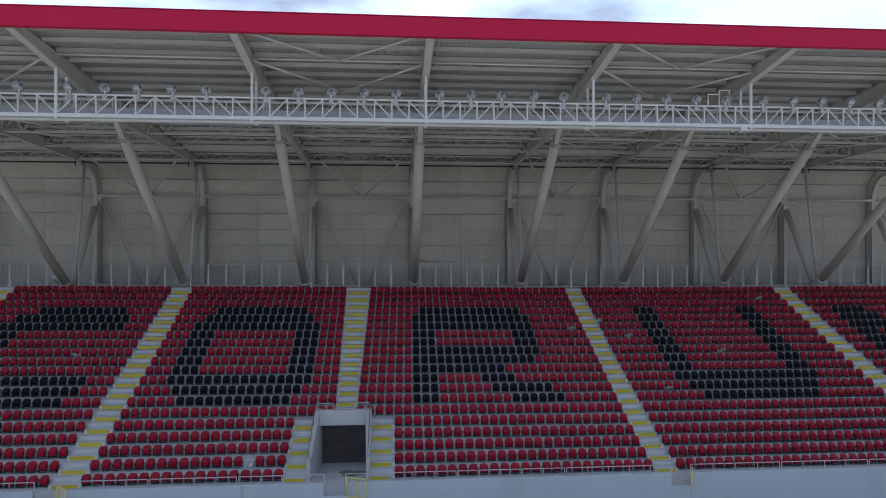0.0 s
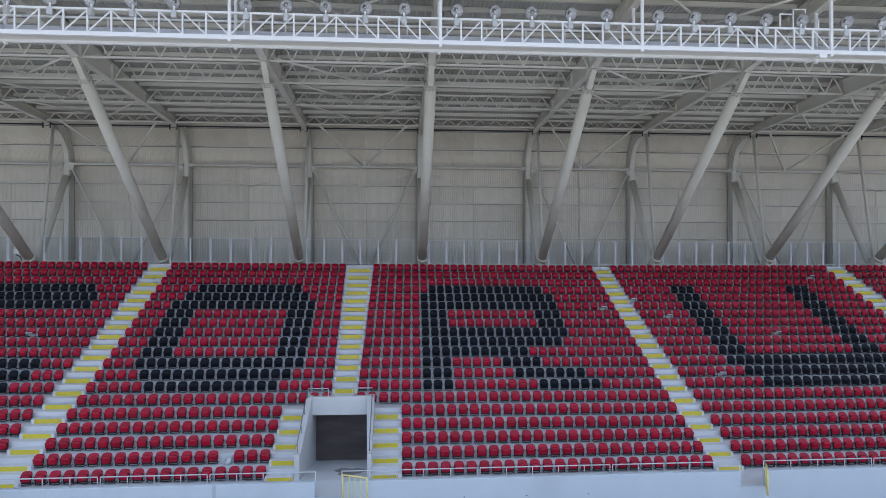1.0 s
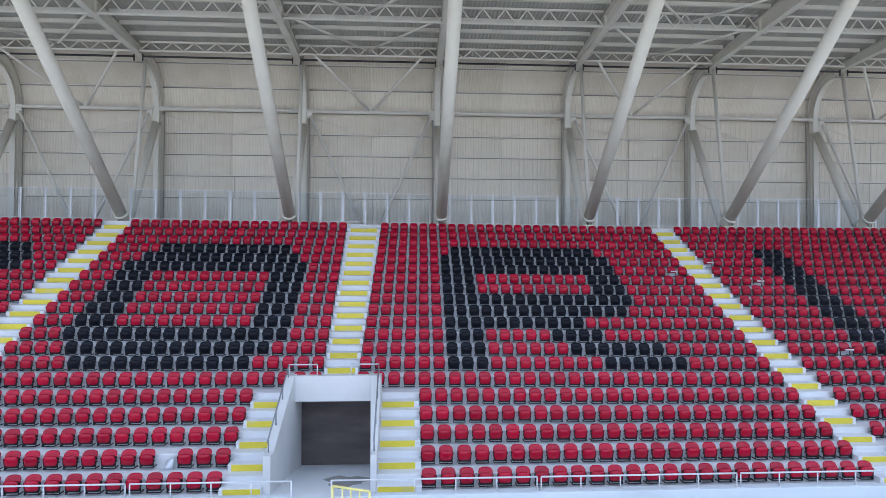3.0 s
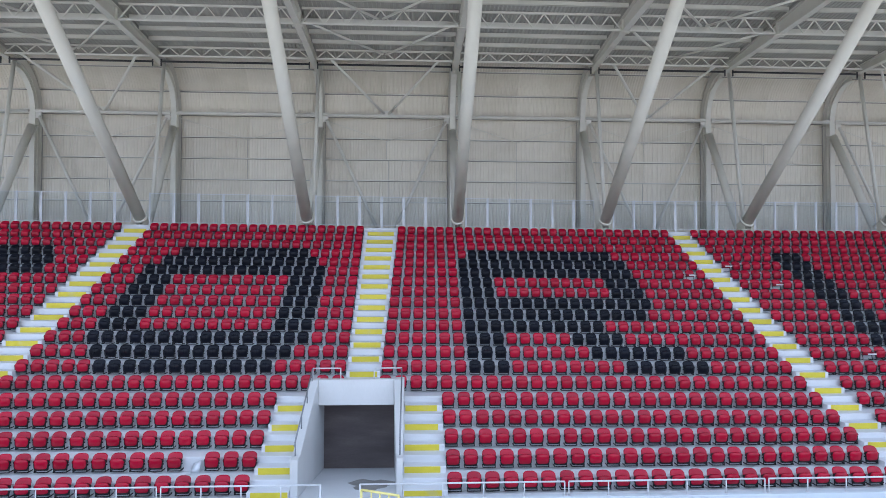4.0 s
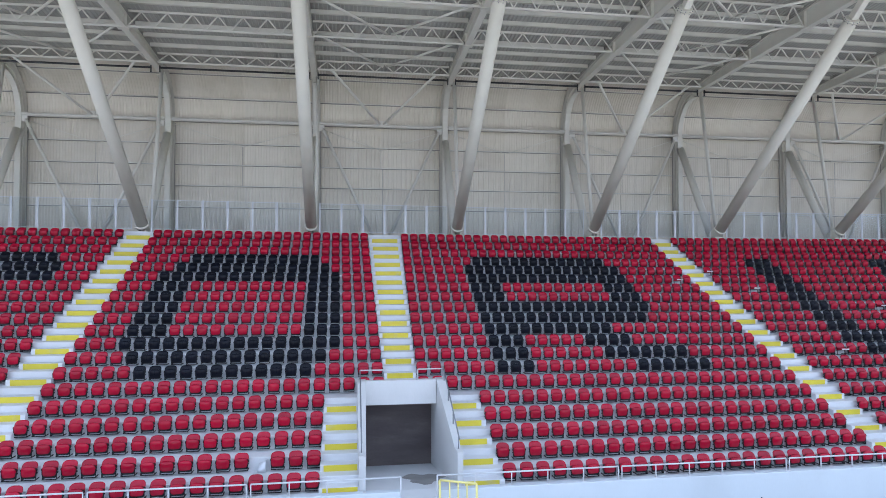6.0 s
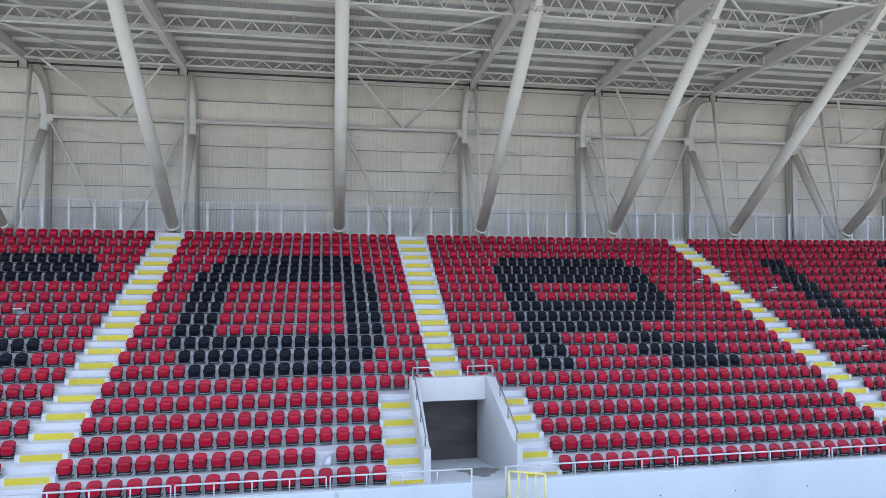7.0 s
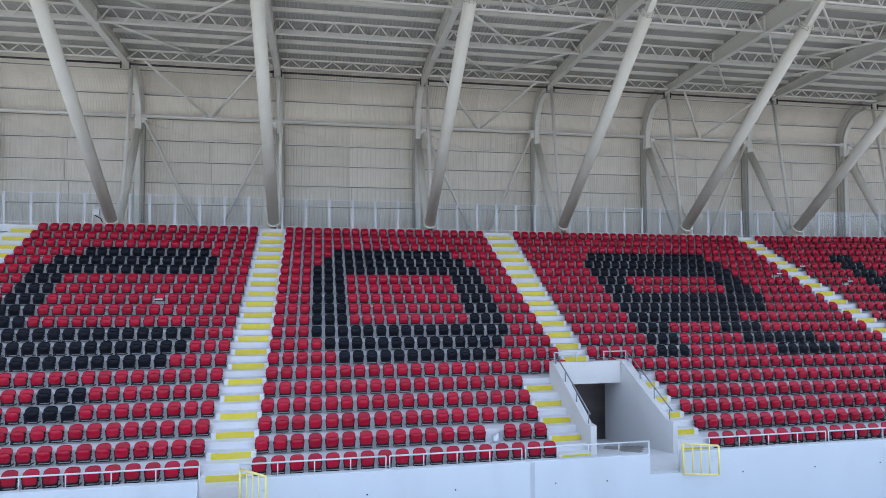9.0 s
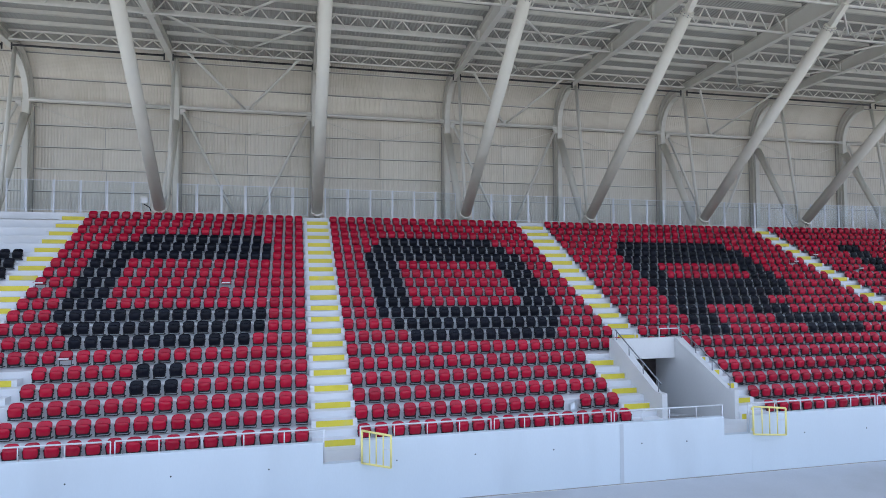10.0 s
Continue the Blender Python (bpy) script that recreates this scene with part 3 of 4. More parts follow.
# the black seats spell one big letter a section: row: first-last seat
LETTERS = {
    "c": {16: "6-16", 15: "4-17", 14: "3-17", 13: "3-5", 12: "3-5", 11: "3-5", 10: "3-5", 9: "3-5", 8: "3-17", 7: "4-17", 6: "5-16", 4: "10-12", 3: "10-12"},
    "o": {16: "5-16", 15: "4-17", 14: "3-18", 13: "3-5 16-18", 12: "3-5 16-18", 11: "3-5 16-18", 10: "3-5 16-18", 9: "3-5 16-18", 8: "3-18", 7: "4-17", 6: "5-16"},
    "r": {16: "7-20", 15: "6-21", 14: "6-21", 13: "6-8 19-21", 12: "6-8 19-21", 11: "6-21", 10: "6-20", 9: "6-16", 8: "6-8 14-17", 7: "6-8 15-21", 6: "6-8 17-22"},
    "u": {16: "6-8 21-23", 15: "6-8 21-23", 14: "6-8 21-23", 13: "6-8 21-23", 12: "6-8 21-23", 11: "6-8 21-23", 10: "6-8 21-23", 9: "6-8 21-23", 8: "6-23", 7: "7-22", 6: "8-21"},
    "m": {16: "3-7 20-24", 15: "3-8 19-24", 14: "3-9 18-24", 13: "3-5 7-10 17-20 22-24", 12: "3-5 8-11 16-19 22-24", 11: "3-5 9-12 15-18 22-24", 10: "3-5 10-17 22-24", 9: "3-5 22-24", 8: "3-5 22-24", 7: "3-5 22-24", 6: "3-5 22-24"},
    "end": {14: "18-21", 13: "18-21", 12: "18-21"},
}
# letter, first seat's x, seats, seats left out at the tunnel on the left and on the right, rows in use
SECTIONS = [
    ("end", -39.54, 22, 0, 4, 15),
    ("c", -27.33, 21, 4, 0, 20),
    ("o", -15.45, 22, 0, 4, 20),
    ("r", -3.25, 29, 4, 0, 20),
    ("u", 12.54, 30, 0, 0, 20),
    ("m", 28.78, 28, 0, 0, 20),
]
MISSING = {("o", 1, 14)}
DOWN = {("c", 11, 0), ("c", 11, 14), ("u", 15, 0), ("u", 13, 3), ("r", 14, 27), ("u", 7, 4), ("u", 11, 14), ("u", 18, 26), ("c", 5, 5)}
masters = {c: seat(c) for c in SEAT_MAT}
down_master = seat("red", True)
used = {"red": False, "black": False, "down": False}
rest = {"red": Build(), "black": Build()}
joined = {}
for c in rest:
    j = Build()
    for src, mi in ((BACK_B, 0), (PAN_B, 0), (RIM_B, 1), (LIP_B, 1), (FRAME_B, 1)):
        n0 = len(j.f)
        j.placed(src, 0, 0, 0)
        j.m[n0:] = [mi] * (len(j.f) - n0)
    joined[c] = j
rnd = random.Random(7)


def inside(spans_text, i):
    for s in spans_text.split():
        a, c = s.split("-")
        if int(a) <= i <= int(c):
            return True
    return False


for key, x_first, count, cut_l, cut_r, rows_used in SECTIONS:
    for k in range(rows_used):
        for i in range(count):
            if k < 5 and (i < cut_l or i >= count - cut_r):
                continue
            if (key, k, i) in MISSING:
                continue
            colour = "black" if inside(LETTERS[key].get(k, ""), i) else "red"
            # the upper rows close up a little beside the middle aisle
            tight = max(0, k - 5) / 14 * {"o": -0.24 * i / 21, "r": 0.33 * (1 - i / 28)}.get(key, 0.0)
            x, y, z = x_first + PITCH[key] * i + tight + rnd.uniform(-0.008, 0.008), seat_y(k), tread(k, x_first + PITCH[key] * i) + SEAT_LIFT
            if (key, k, i) in DOWN:
                single, name = down_master, "down"
            elif colour == "red" and k < 5 and key in "or":
                single, name = masters["red"], "red"
            elif colour == "black" and (key in "or" and k < 9 or key == "c" and k < 5):
                single, name = masters["black"], "black"
            else:
                rest[colour].placed(joined[colour], x, y, z)
                continue
            m = pose(x, y, z, rnd.uniform(-0.8, 0.8), 0, rnd.uniform(-1.5, 1.5))
            if used[name]:
                copy_thing(single, m)
            else:
                single.matrix_basis = m
                used[name] = True
for c in rest:
    ob = new("stadium_seats", rest[c].mesh("stadium_seats", SEAT_MAT[c], DARK))
    tagged(ob, f"rows of glossy {c} plastic tip-up stadium seats", "seats", kind="stuff")
s = thing("seat_mount_plate", "bent zinc plate on the step where a seat is missing", "plate", at=(-15.45 + PITCH["o"] * 14, seat_y(1) + 0.1, tread(1, -8.4)))
part("base_plate", Build().box(-0.17, 0.17, -0.10, 0.16, 0.0, 0.012), PLATE, s)
part("bent_sheet", Build().shell(lambda u, v: (0.05 + u * 0.12 + 0.03 * v, 0.05 + 0.16 * v, 0.015 + 0.26 * v + 0.05 * u * v), 2, 3, 0.01), PLATE, s)


# ---- rails and gates ----
def front_rail(x0, x1, end_left=False, end_right=False):
    r = thing("handrail", "thin galvanised steel handrail on the parapet wall", "handrail", "parapet handrails", at=(x0, 0.11, FRONT_Z))
    span = x1 - x0
    n = max(1, round(span / 1.02))
    part("top_rail", Build().tube((0, 0, 0.34), (span, 0, 0.34), 0.022, 8), GALV, r)
    for i in range(n + 1):
        x = span * i / n
        if i == 0 and end_left or i == n and end_right:
            part("end_post", Build().tube((x, 0, 0.35), (x, 0, -0.62), 0.022, 8), GALV, r, "end post running down the slot's edge")
            continue
        p = part("post", Build().tube((x, 0, 0), (x, 0, 0.33), 0.016, 8), GALV, r)
        part("foot_plate", Build().box(x - 0.04, x + 0.04, -0.04, 0.04, 0.0, 0.012), GALV, p)


for a, c in zip(xs[::2], xs[1::2]):
    lo, hi = (a + 0.06 if a == X0 else a - 0.022), (c - 0.06 if c == X1 else c + 0.022)
    n = max(1, round((c - a) / 4.4))
    for i in range(n):
        left, right = i == 0 and a != X0, i == n - 1 and c != X1
        front_rail(lo + (hi - lo) * i / n + (0.0 if left else 0.05), lo + (hi - lo) * (i + 1) / n - (0.0 if right else 0.05), left, right)


def gate(x, swing):
    g = thing("gate", "yellow tubular steel gate standing open before the parapet wall", "gate", "yellow gates", at=(x, -0.06, tread(0) - 0.03))
    g.rotation_euler = (0, 0, radians(swing))
    w, h = 0.95, 0.86
    fr = part("gate_frame", Build().tube((0, 0, 0), (0, 0, h), 0.03, 8).tube((w, 0, 0.02), (w, 0, h - 0.02), 0.03, 8).tube((0, 0, h), (w, 0, h - 0.02), 0.03, 8).tube((0, 0, 0), (w, 0, 0.02), 0.03, 8), GATEYELLOW, g)
    for i in (0.27, 0.5, 0.74):
        part("bar", Build().tube((w * i, 0, 0.02), (w * i, 0, h), 0.019, 8), GATEYELLOW, g)
    part("latch", Build().bar((w * 0.74, 0, h * 0.55), (w, 0, h * 0.55), 0.02, 0.03), GALV, g, "steel latch bar")
    for z in (0.1, h - 0.12):
        part("hinge", Build().tube((-0.03, 0.03, z), (-0.03, 0.03, z + 0.09), 0.022, 8), GATEYELLOW, fr)
    return g


gate(-15.74, -44)
gate(-3.56, -22)
gate(12.17, -118)


def tunnel_rails(a, c):
    z = 3.86
    r = thing("tunnel_rail", "thin steel rails round the tunnel mouth", "handrail", "tunnel rails", at=(0, 0, 0))
    for x in (a + 0.08, c - 0.08):
        part("side_rail", Build().tube((x, 1.95, 2.66), (x, 5.0, 4.2), 0.022, 8), DARKSTEEL, r)
        for y in (2.1, 3.05, 4.0, 4.9):
            zz = 2.35 + (y - 2.15) * 0.539
            part("rail_post", Build().tube((x, y, max(2.33, zz - 0.03)), (x, y, zz + 0.36), 0.018, 8), DARKSTEEL, r)
    part("cross_rail", Build().tube((a + 0.08, 5.05, z + 0.34), (a + 0.95, 5.05, z + 0.34), 0.022, 8), GALV, r)
    part("cross_rail", Build().tube((c - 0.95, 5.05, z + 0.34), (c - 0.08, 5.05, z + 0.34), 0.022, 8), GALV, r)
    for x in (a + 0.08, a + 0.95, c - 0.95, c - 0.08):
        part("rail_post", Build().tube((x, 5.05, z - 0.02), (x, 5.05, z + 0.34), 0.018, 8), GALV, r)


for a, c in VOMS:
    tunnel_rails(a, c)


def fence_panel(x0, x1):
    f = thing("fence_panel", "tall steel-framed fence panel with a clear pane behind the top seats", "fence", "fence panels on the platform", at=(x0, 17.98, tread(ROWS_N, (x0 + x1) / 2) - 0.005))
    w, h = x1 - x0, 1.66
    part("fence_post", Build().box(-0.006, 0.08, -0.012, 0.012, 0.0, h + 0.02, bevel=0.004).box(0.025, 0.05, 0.012, 0.07, 0.0, h - 0.1), FENCE, f, "broad flat steel post")
    part("glazing_bar", Build().box(w - 0.028, w - 0.004, -0.014, 0.014, 0.14, h - 0.02), FENCE, f)
    for pz in (0.16, h - 0.02):
        part("fence_rail", Build().box(0.082, w - 0.03, -0.012, 0.012, pz - 0.014, pz + 0.014), FENCE, f)
    pane = part("pane", Build().box(0.082, w - 0.03, -0.004, 0.004, 0.18, h - 0.04), PANE, f, "clear bluish pane")
    pane.visible_shadow = False


for a, c in zip(FRAMES, FRAMES[1:]):
    if c < -16.0:
        posts = [a + 0.8] + [c - 1.33 - 1.225 * i for i in range(4, -1, -1)] + [c - 0.48]
    else:
        posts = [a + 0.40 + (c - a - 0.97) * i / 6 for i in range(7)]
    for x0, x1 in zip(posts, posts[1:]):
        fence_panel(x0 + 0.012, x1 - 0.012)

# ---- steel frames ----
FOOT_Z = PLATFORM + 0.46
STRUT_FOOT, STRUT_DIR = Vector((0, 18.07 + (9.73 - FOOT_Z) * 1.18, FOOT_Z)), Vector((0, -1.18, 1.0))
STRUT_DIR.normalize()


def on_strut(z):
    return STRUT_FOOT + STRUT_DIR * ((z - STRUT_FOOT.z) / STRUT_DIR.z)


def make_rafter():
    r = thing("rafter", "deep tapered grey-white steel roof rafter cantilevered over the seats", "rafter", "roof rafters")
    ys = [20.6, 17, 13.5, 10, 7, 4, 0.5, -2.4]
    low, high = [(y, roof(y)) for y in ys], [(y, deck_z(y) - 0.215) for y in ys]

    def strip(top, thick, half):
        b = Build()
        b.side(top[::-1] + [(y, z - thick) for y, z in top], -half, half)
        return b

    part("web", Build().side([(y, z - 0.03) for y, z in high[::-1]] + [(y, z + 0.03) for y, z in low], -0.011, 0.011), STEEL, r)
    part("bottom_flange", strip([(y, z + 0.03) for y, z in low], 0.03, 0.16), STEEL, r)
    part("top_flange", strip(high, 0.03, 0.16), STEEL, r)
    for y in (14.8, 10.6, 7.3, 6.6, 3.6):
        for sx in (-1, 1):
            part("stiffener", Build().box(min(sx * 0.013, sx * 0.15), max(sx * 0.013, sx * 0.15), y - 0.01, y + 0.01, roof(y) + 0.035, deck_z(y) - 0.25), STEEL, r)
    for y in (14.8, 10.6, 7.3):
        part("cleat_plate", Build().box(-0.26, 0.26, y - 0.16, y + 0.16, roof(y) - 0.03, roof(y) - 0.005), STEEL, r)
    return r


def make_strut():
    s = thing("roof_strut", "fat round grey-white steel strut leaning out under the roof", "strut", "roof struts")
    top = on_strut(18.35)
    end = on_strut(roof(7.0) + 0.01)
    part("tube", Build().tube(STRUT_FOOT, top, 0.285, 24), STRUT, s)
    part("base_ring", Build().tube(STRUT_FOOT - STRUT_DIR * 0.05, STRUT_FOOT + STRUT_DIR * 0.07, 0.34, 24), STEELD, s, "white weld ring at the foot")
    part("end_plate", Build().tube(top - STRUT_DIR * 0.005, top + STRUT_DIR * 0.03, 0.30, 24), STRUT, s, "flat round end plate")
    side, front = Vector((1, 0, 0)), Vector((1, 0, 0)).cross(STRUT_DIR)
    part("head_flange", Build().tube(top - STRUT_DIR * 0.10, top - STRUT_DIR * 0.05, 0.335, 24), STRUT, s, "bolted flange ring")
    for i in range(10):
        w = 2 * math.pi * i / 10
        p = top - STRUT_DIR * 0.15 + (side * math.cos(w) + front * math.sin(w)) * 0.312
        part("bolt", Build().tube(p, p + STRUT_DIR * 0.14, 0.016, 6), DARKSTEEL, s)
    part("head_plate", Build().bar(top + STRUT_DIR * 0.03, end, 0.27, 0.30, (0, 0.7, 0.7)), STRUT, s, "welded head plate")
    part("foot_plate", Build().box(-0.4, 0.4, 17.80, 18.95, PLATFORM, PLATFORM + 0.04), STEEL, s)
    part("plinth", Build().box(-0.3, 0.3, 17.85, 18.95, PLATFORM - 0.3, PLATFORM - 0.002), STEEL, s, "grey steel plinth under the foot")
    for x in (-0.17, 0.0, 0.17):
        part("gusset", Build().side([(17.85, PLATFORM + 0.04), (18.85, PLATFORM + 0.04), (18.8, PLATFORM + 0.3), (18.2, FOOT_Z + 0.12), (17.9, FOOT_Z - 0.15)], x - 0.015, x + 0.015), STEEL, s, "grey foot gusset plate")
    return s


COL_Y = 22.45


def make_column():
    c = thing("wall_column", "grey-white steel column with a curved top against the wall", "column", "wall columns")
    b = Build()
    for y0, y1, w in ((COL_Y - 0.17, COL_Y - 0.14, 0.30), (COL_Y + 0.14, COL_Y + 0.17, 0.30), (COL_Y - 0.14, COL_Y + 0.14, 0.02)):
        b.box(-w / 2, w / 2, y0, y1, PLATFORM - 0.25, 16.25)
    part("shaft", b, STEEL, c)
    b = Build()
    pts = []
    for i in range(9):
        w = radians(90 * i / 8)
        pts.append((COL_Y - 1.95 * (1 - math.cos(w)), 16.25 + 2.25 * math.sin(w), math.cos(w), math.sin(w)))
    for (y0, z0, c0, s0), (y1, z1, c1, s1) in zip(pts, pts[1:]):
        for d0, d1, wd in ((-0.17, -0.14, 0.30), (0.14, 0.17, 0.30), (-0.14, 0.14, 0.02)):
            b.side([(y0 + c0 * d0, z0 + s0 * d0), (y0 + c0 * d1, z0 + s0 * d1), (y1 + c1 * d1, z1 + s1 * d1), (y1 + c1 * d0, z1 + s1 * d0)], -wd / 2, wd / 2)
    part("curved_head", b, STEEL, c)
    part("splice_plate", Build().box(-0.165, 0.165, COL_Y - 0.19, COL_Y + 0.19, 15.5, 16.3), STEEL, c, "thick bolted splice plate")
    part("back_strut", Build().tube((0, 18.70, PLATFORM - 0.1), (0, COL_Y - 0.25, 15.4), 0.22, 20), STEEL, c, "fat round back strut")
    return c


def make_hanger():
    h = thing("tie_tube", "thin round steel tube from the strut foot to the roof", "steel tube", "tie tubes")
    part("tube", Build().tube((0.22, 18.60, PLATFORM - 0.25), (0.22, 20.15, 18.5), 0.10, 14), STEEL, h)
    part("end_plate", Build().bar((0.22, 20.08, 18.1), (0.22, 20.2, 18.62), 0.03, 0.2, (0, 1, 0)), STEEL, h)
    return h


for make in (make_rafter, make_strut, make_column, make_hanger):
    first = make()
    first.matrix_basis = pose(FRAMES[0], 0, 0)
    for x in FRAMES[1:]:
        copy_thing(first, pose(x, 0, 0))

# ---- roof deck, fascia, purlins ----
b = Build()
pitch, rib = 0.20, 0.03
prof = []
x = X0
while x < X1:
    prof += [(x, 0), (x + 0.075, 0), (x + 0.095, rib), (x + 0.18, rib)]
    x += pitch
yy = [21.0, 15.0, 9.0, 3.0, -2.5]
n = len(prof)
v = [(px, y, deck_z(y) + pz) for y in yy for px, pz in prof]
v += [(px, y, deck_z(y) + pz + 0.06) for y in yy for px, pz in prof]
f = []
for j in range(len(yy) - 1):
    for i in range(n - 1):
        a = j * n + i
        f.append((a, a + n, a + n + 1, a + 1))
        a += len(yy) * n
        f.append((a + 1, a + n + 1, a + n, a))
b.add(v, f)
tagged(part("ceiling", b, DECK), "ribbed grey metal roof deck seen from below", "roof", kind="structure")
b = Build()
b.side([(-2.72, 20.74), (-2.46, 20.74), (-2.46, 21.52), (-2.72, 21.52)], X0, X1)
b.side([(-2.72, 21.5), (-2.46, 21.5), (-1.6, 21.72), (-1.6, 21.78), (-2.72, 21.56)], X0, X1)
tagged(part("fascia", b, FASCIA), "crimson sheet metal fascia along the roof edge", "fascia", kind="structure")

BAYS = list(zip(FRAMES, FRAMES[1:]))


def make_truss(length, h):
    """A lattice purlin along x, its foot at the origin."""
    t = thing("truss_purlin", "white lattice steel truss purlin under the roof deck", "truss", "lattice purlins")
    g = 0.2
    a, c = g, length - g
    part("bottom_chord", Build().box(a, c, -0.05, 0.05, 0.0, 0.09), STEELD, t)
    part("top_chord", Build().box(a, c, -0.05, 0.05, h - 0.09, h), STEELD, t)
    n = 14
    for i in range(n):
        x0, x1 = a + (c - a) * i / n, a + (c - a) * (i + 1) / n
        z0, z1 = (0.06, h - 0.06) if i % 2 == 0 else (h - 0.06, 0.06)
        part("diagonal", Build().bar((x0, 0, z0), (x1, 0, z1), 0.05, 0.055), STEELD, t)
    return t


def make_purlin(length):
    p = thing("purlin", "grey cold-formed steel purlin under the roof deck", "purlin", "plain purlins")
    part("channel", Build().box(0.16, length - 0.16, -0.035, 0.035, 0.0, 0.2).box(0.16, length - 0.16, -0.035, 0.09, 0.0, 0.012), STEEL, p)
    return p


lattice_y = [19.4, 14.8, 10.6, 7.3]
plain_y = [18.25, 17.1, 15.95, 13.75, 12.7, 11.65, 9.5, 8.4, 6.2, 5.1, 4.0, 2.9, 1.8, 0.7, -0.4, -1.5]
for a, c in BAYS:
    for y in lattice_y:
        make_truss(c - a, deck_z(y) - roof(y) - 0.06).matrix_basis = pose(a, y, roof(y) + 0.03)
    p = make_purlin(c - a)
    for j, y in enumerate(plain_y):
        m = pose(a, y, deck_z(y) - 0.215)
        if j:
            copy_thing(p, m)
        else:
            p.matrix_basis = m
    tray = thing("cable_tray", "thin black pipe run under the rear truss", "pipe", "black pipes", at=(a, 19.75, roof(19.75) - 0.1))
    part("pipe", Build().tube((0.2, 0, 0), (c - a - 0.2, 0, 0), 0.055, 10), PIPE, tray)
    part("bracket", Build().box(0.2, 0.26, -0.03, 0.03, -0.25, 0.12), PIPE, tray)
    part("bracket", Build().box(c - a - 0.26, c - a - 0.2, -0.03, 0.03, -0.25, 0.12), PIPE, tray)

# ---- roof and wall bracing in every second bay; long tubes in all ----
NODE_Y, NODE_Z = 22.25, 16.3
for j, (a, c) in enumerate(BAYS):
    mid = (a + c) / 2
    t = thing("wall_tube", "round steel tube across the wall between two columns", "steel tube", "wall tubes", at=(mid, NODE_Y, NODE_Z))
    half = (c - a) / 2 - 0.18
    part("tube", Build().tube((-half, 0, 0), (half, 0, 0), 0.085, 12), STEELD, t)
    for sx in (-1, 1):
        part("gusset", Build().box(sx * (half - 0.17) - 0.15, sx * (half - 0.17) + 0.15, -0.015, 0.015, -0.42 if j % 2 == 0 else -0.12, 0.13), STEELD, t)
    e = thing("eaves_tube", "thin round steel tube along the front of the roof", "steel tube", "eaves tubes", at=(mid, 0.4, roof(0.4) + 0.36))
    part("tube", Build().tube((-half, 0, 0), (half, 0, 0), 0.05, 8), STEELD, e)
    r = thing("sag_rod", "thin steel rods sagging across the wall cladding", "rod", "sag rods", at=(mid, 22.62, 16.0))
    for sx in (-1, 1):
        part("rod", Build().tube((sx * half, 0, 0.1), (0, 0, -1.15), 0.018, 6), STEEL, r)
    if j % 2 == 0:
        br = thing("wall_brace", "steel tube bracing in a V across the wall bay", "brace", "wall braces", at=(mid, NODE_Y, NODE_Z))
        part("node_plate", Build().add([(x, y, z) for y in (-0.02, 0.02) for x, z in ((-0.42, -0.06), (0.42, -0.06), (0.42, 0.08), (0.24, 0.30), (-0.24, 0.30), (-0.42, 0.08))], [(0, 1, 2, 3, 4, 5), (11, 10, 9, 8, 7, 6)] + [(i, 6 + i, 6 + (i + 1) % 6, (i + 1) % 6) for i in range(6)]), STEELD, br, "gusset plate at the node")
        for sx in (-1, 1):
            part("upper_tube", Build().tube((sx * 0.12, 0, 0.1), (sx * (half - 0.80), -2.80, 2.42), 0.075, 10), STEELD, br)
            part("lower_tube", Build().tube((sx * (half - 0.22), -0.02, -0.3), (sx * 0.42, -0.02, PLATFORM - NODE_Z), 0.085, 10), STEELD, br)
        for y0, y1 in ((14.9, 19.2), (10.7, 14.7), (7.4, 10.5), (0.5, 3.5), (-2.2, 0.3)):
            rb = thing("roof_brace", "steel tube bracing in a V under the roof deck", "brace", "roof braces", at=(mid, 0, 0))
            for sx in (-1, 1):
                part("tube", Build().tube((sx * (half + 0.02), y0, roof(y0) + 0.32), (sx * 0.1, y1, roof(y1) + 0.32), 0.06, 8), STEELD, rb)

# ---- back wall ----
wall = tagged(new("wall_back"), "ribbed pale grey metal cladding wall with a curved top", "wall", kind="structure")
LEVELS = [PLATFORM - 0.1, 11.2, 12.48, 13.74, 15.0, 16.3]


def cladding(width, line, depth=0.012):
    """Ribbed sheet of that width; line gives y and z from low to high."""
    b = Build()
    p, out, x = 0.16, [], 0.0
    while x < width - 0.01:
        out += [(x, 0.0), (x + 0.07, 0.0), (x + 0.09, depth), (x + 0.14, depth)]
        x += p
    out.append((width, 0.0))
    n = len(out)
    m = len(line)
    v = [(px, y + py * ny, z + py * nz) for y, z, ny, nz in line for px, py in out]
    v += [(px, y + 0.07 * ny, z + 0.07 * nz) for y, z, ny, nz in line for px, py in out]
    f = []
    for j in range(m - 1):
        for i in range(n - 1):
            a = j * n + i
            f.append((a, a + 1, a + n + 1, a + n))
            a += m * n
            f.append((a + n, a + n + 1, a + 1, a))
    return b.add(v, f)


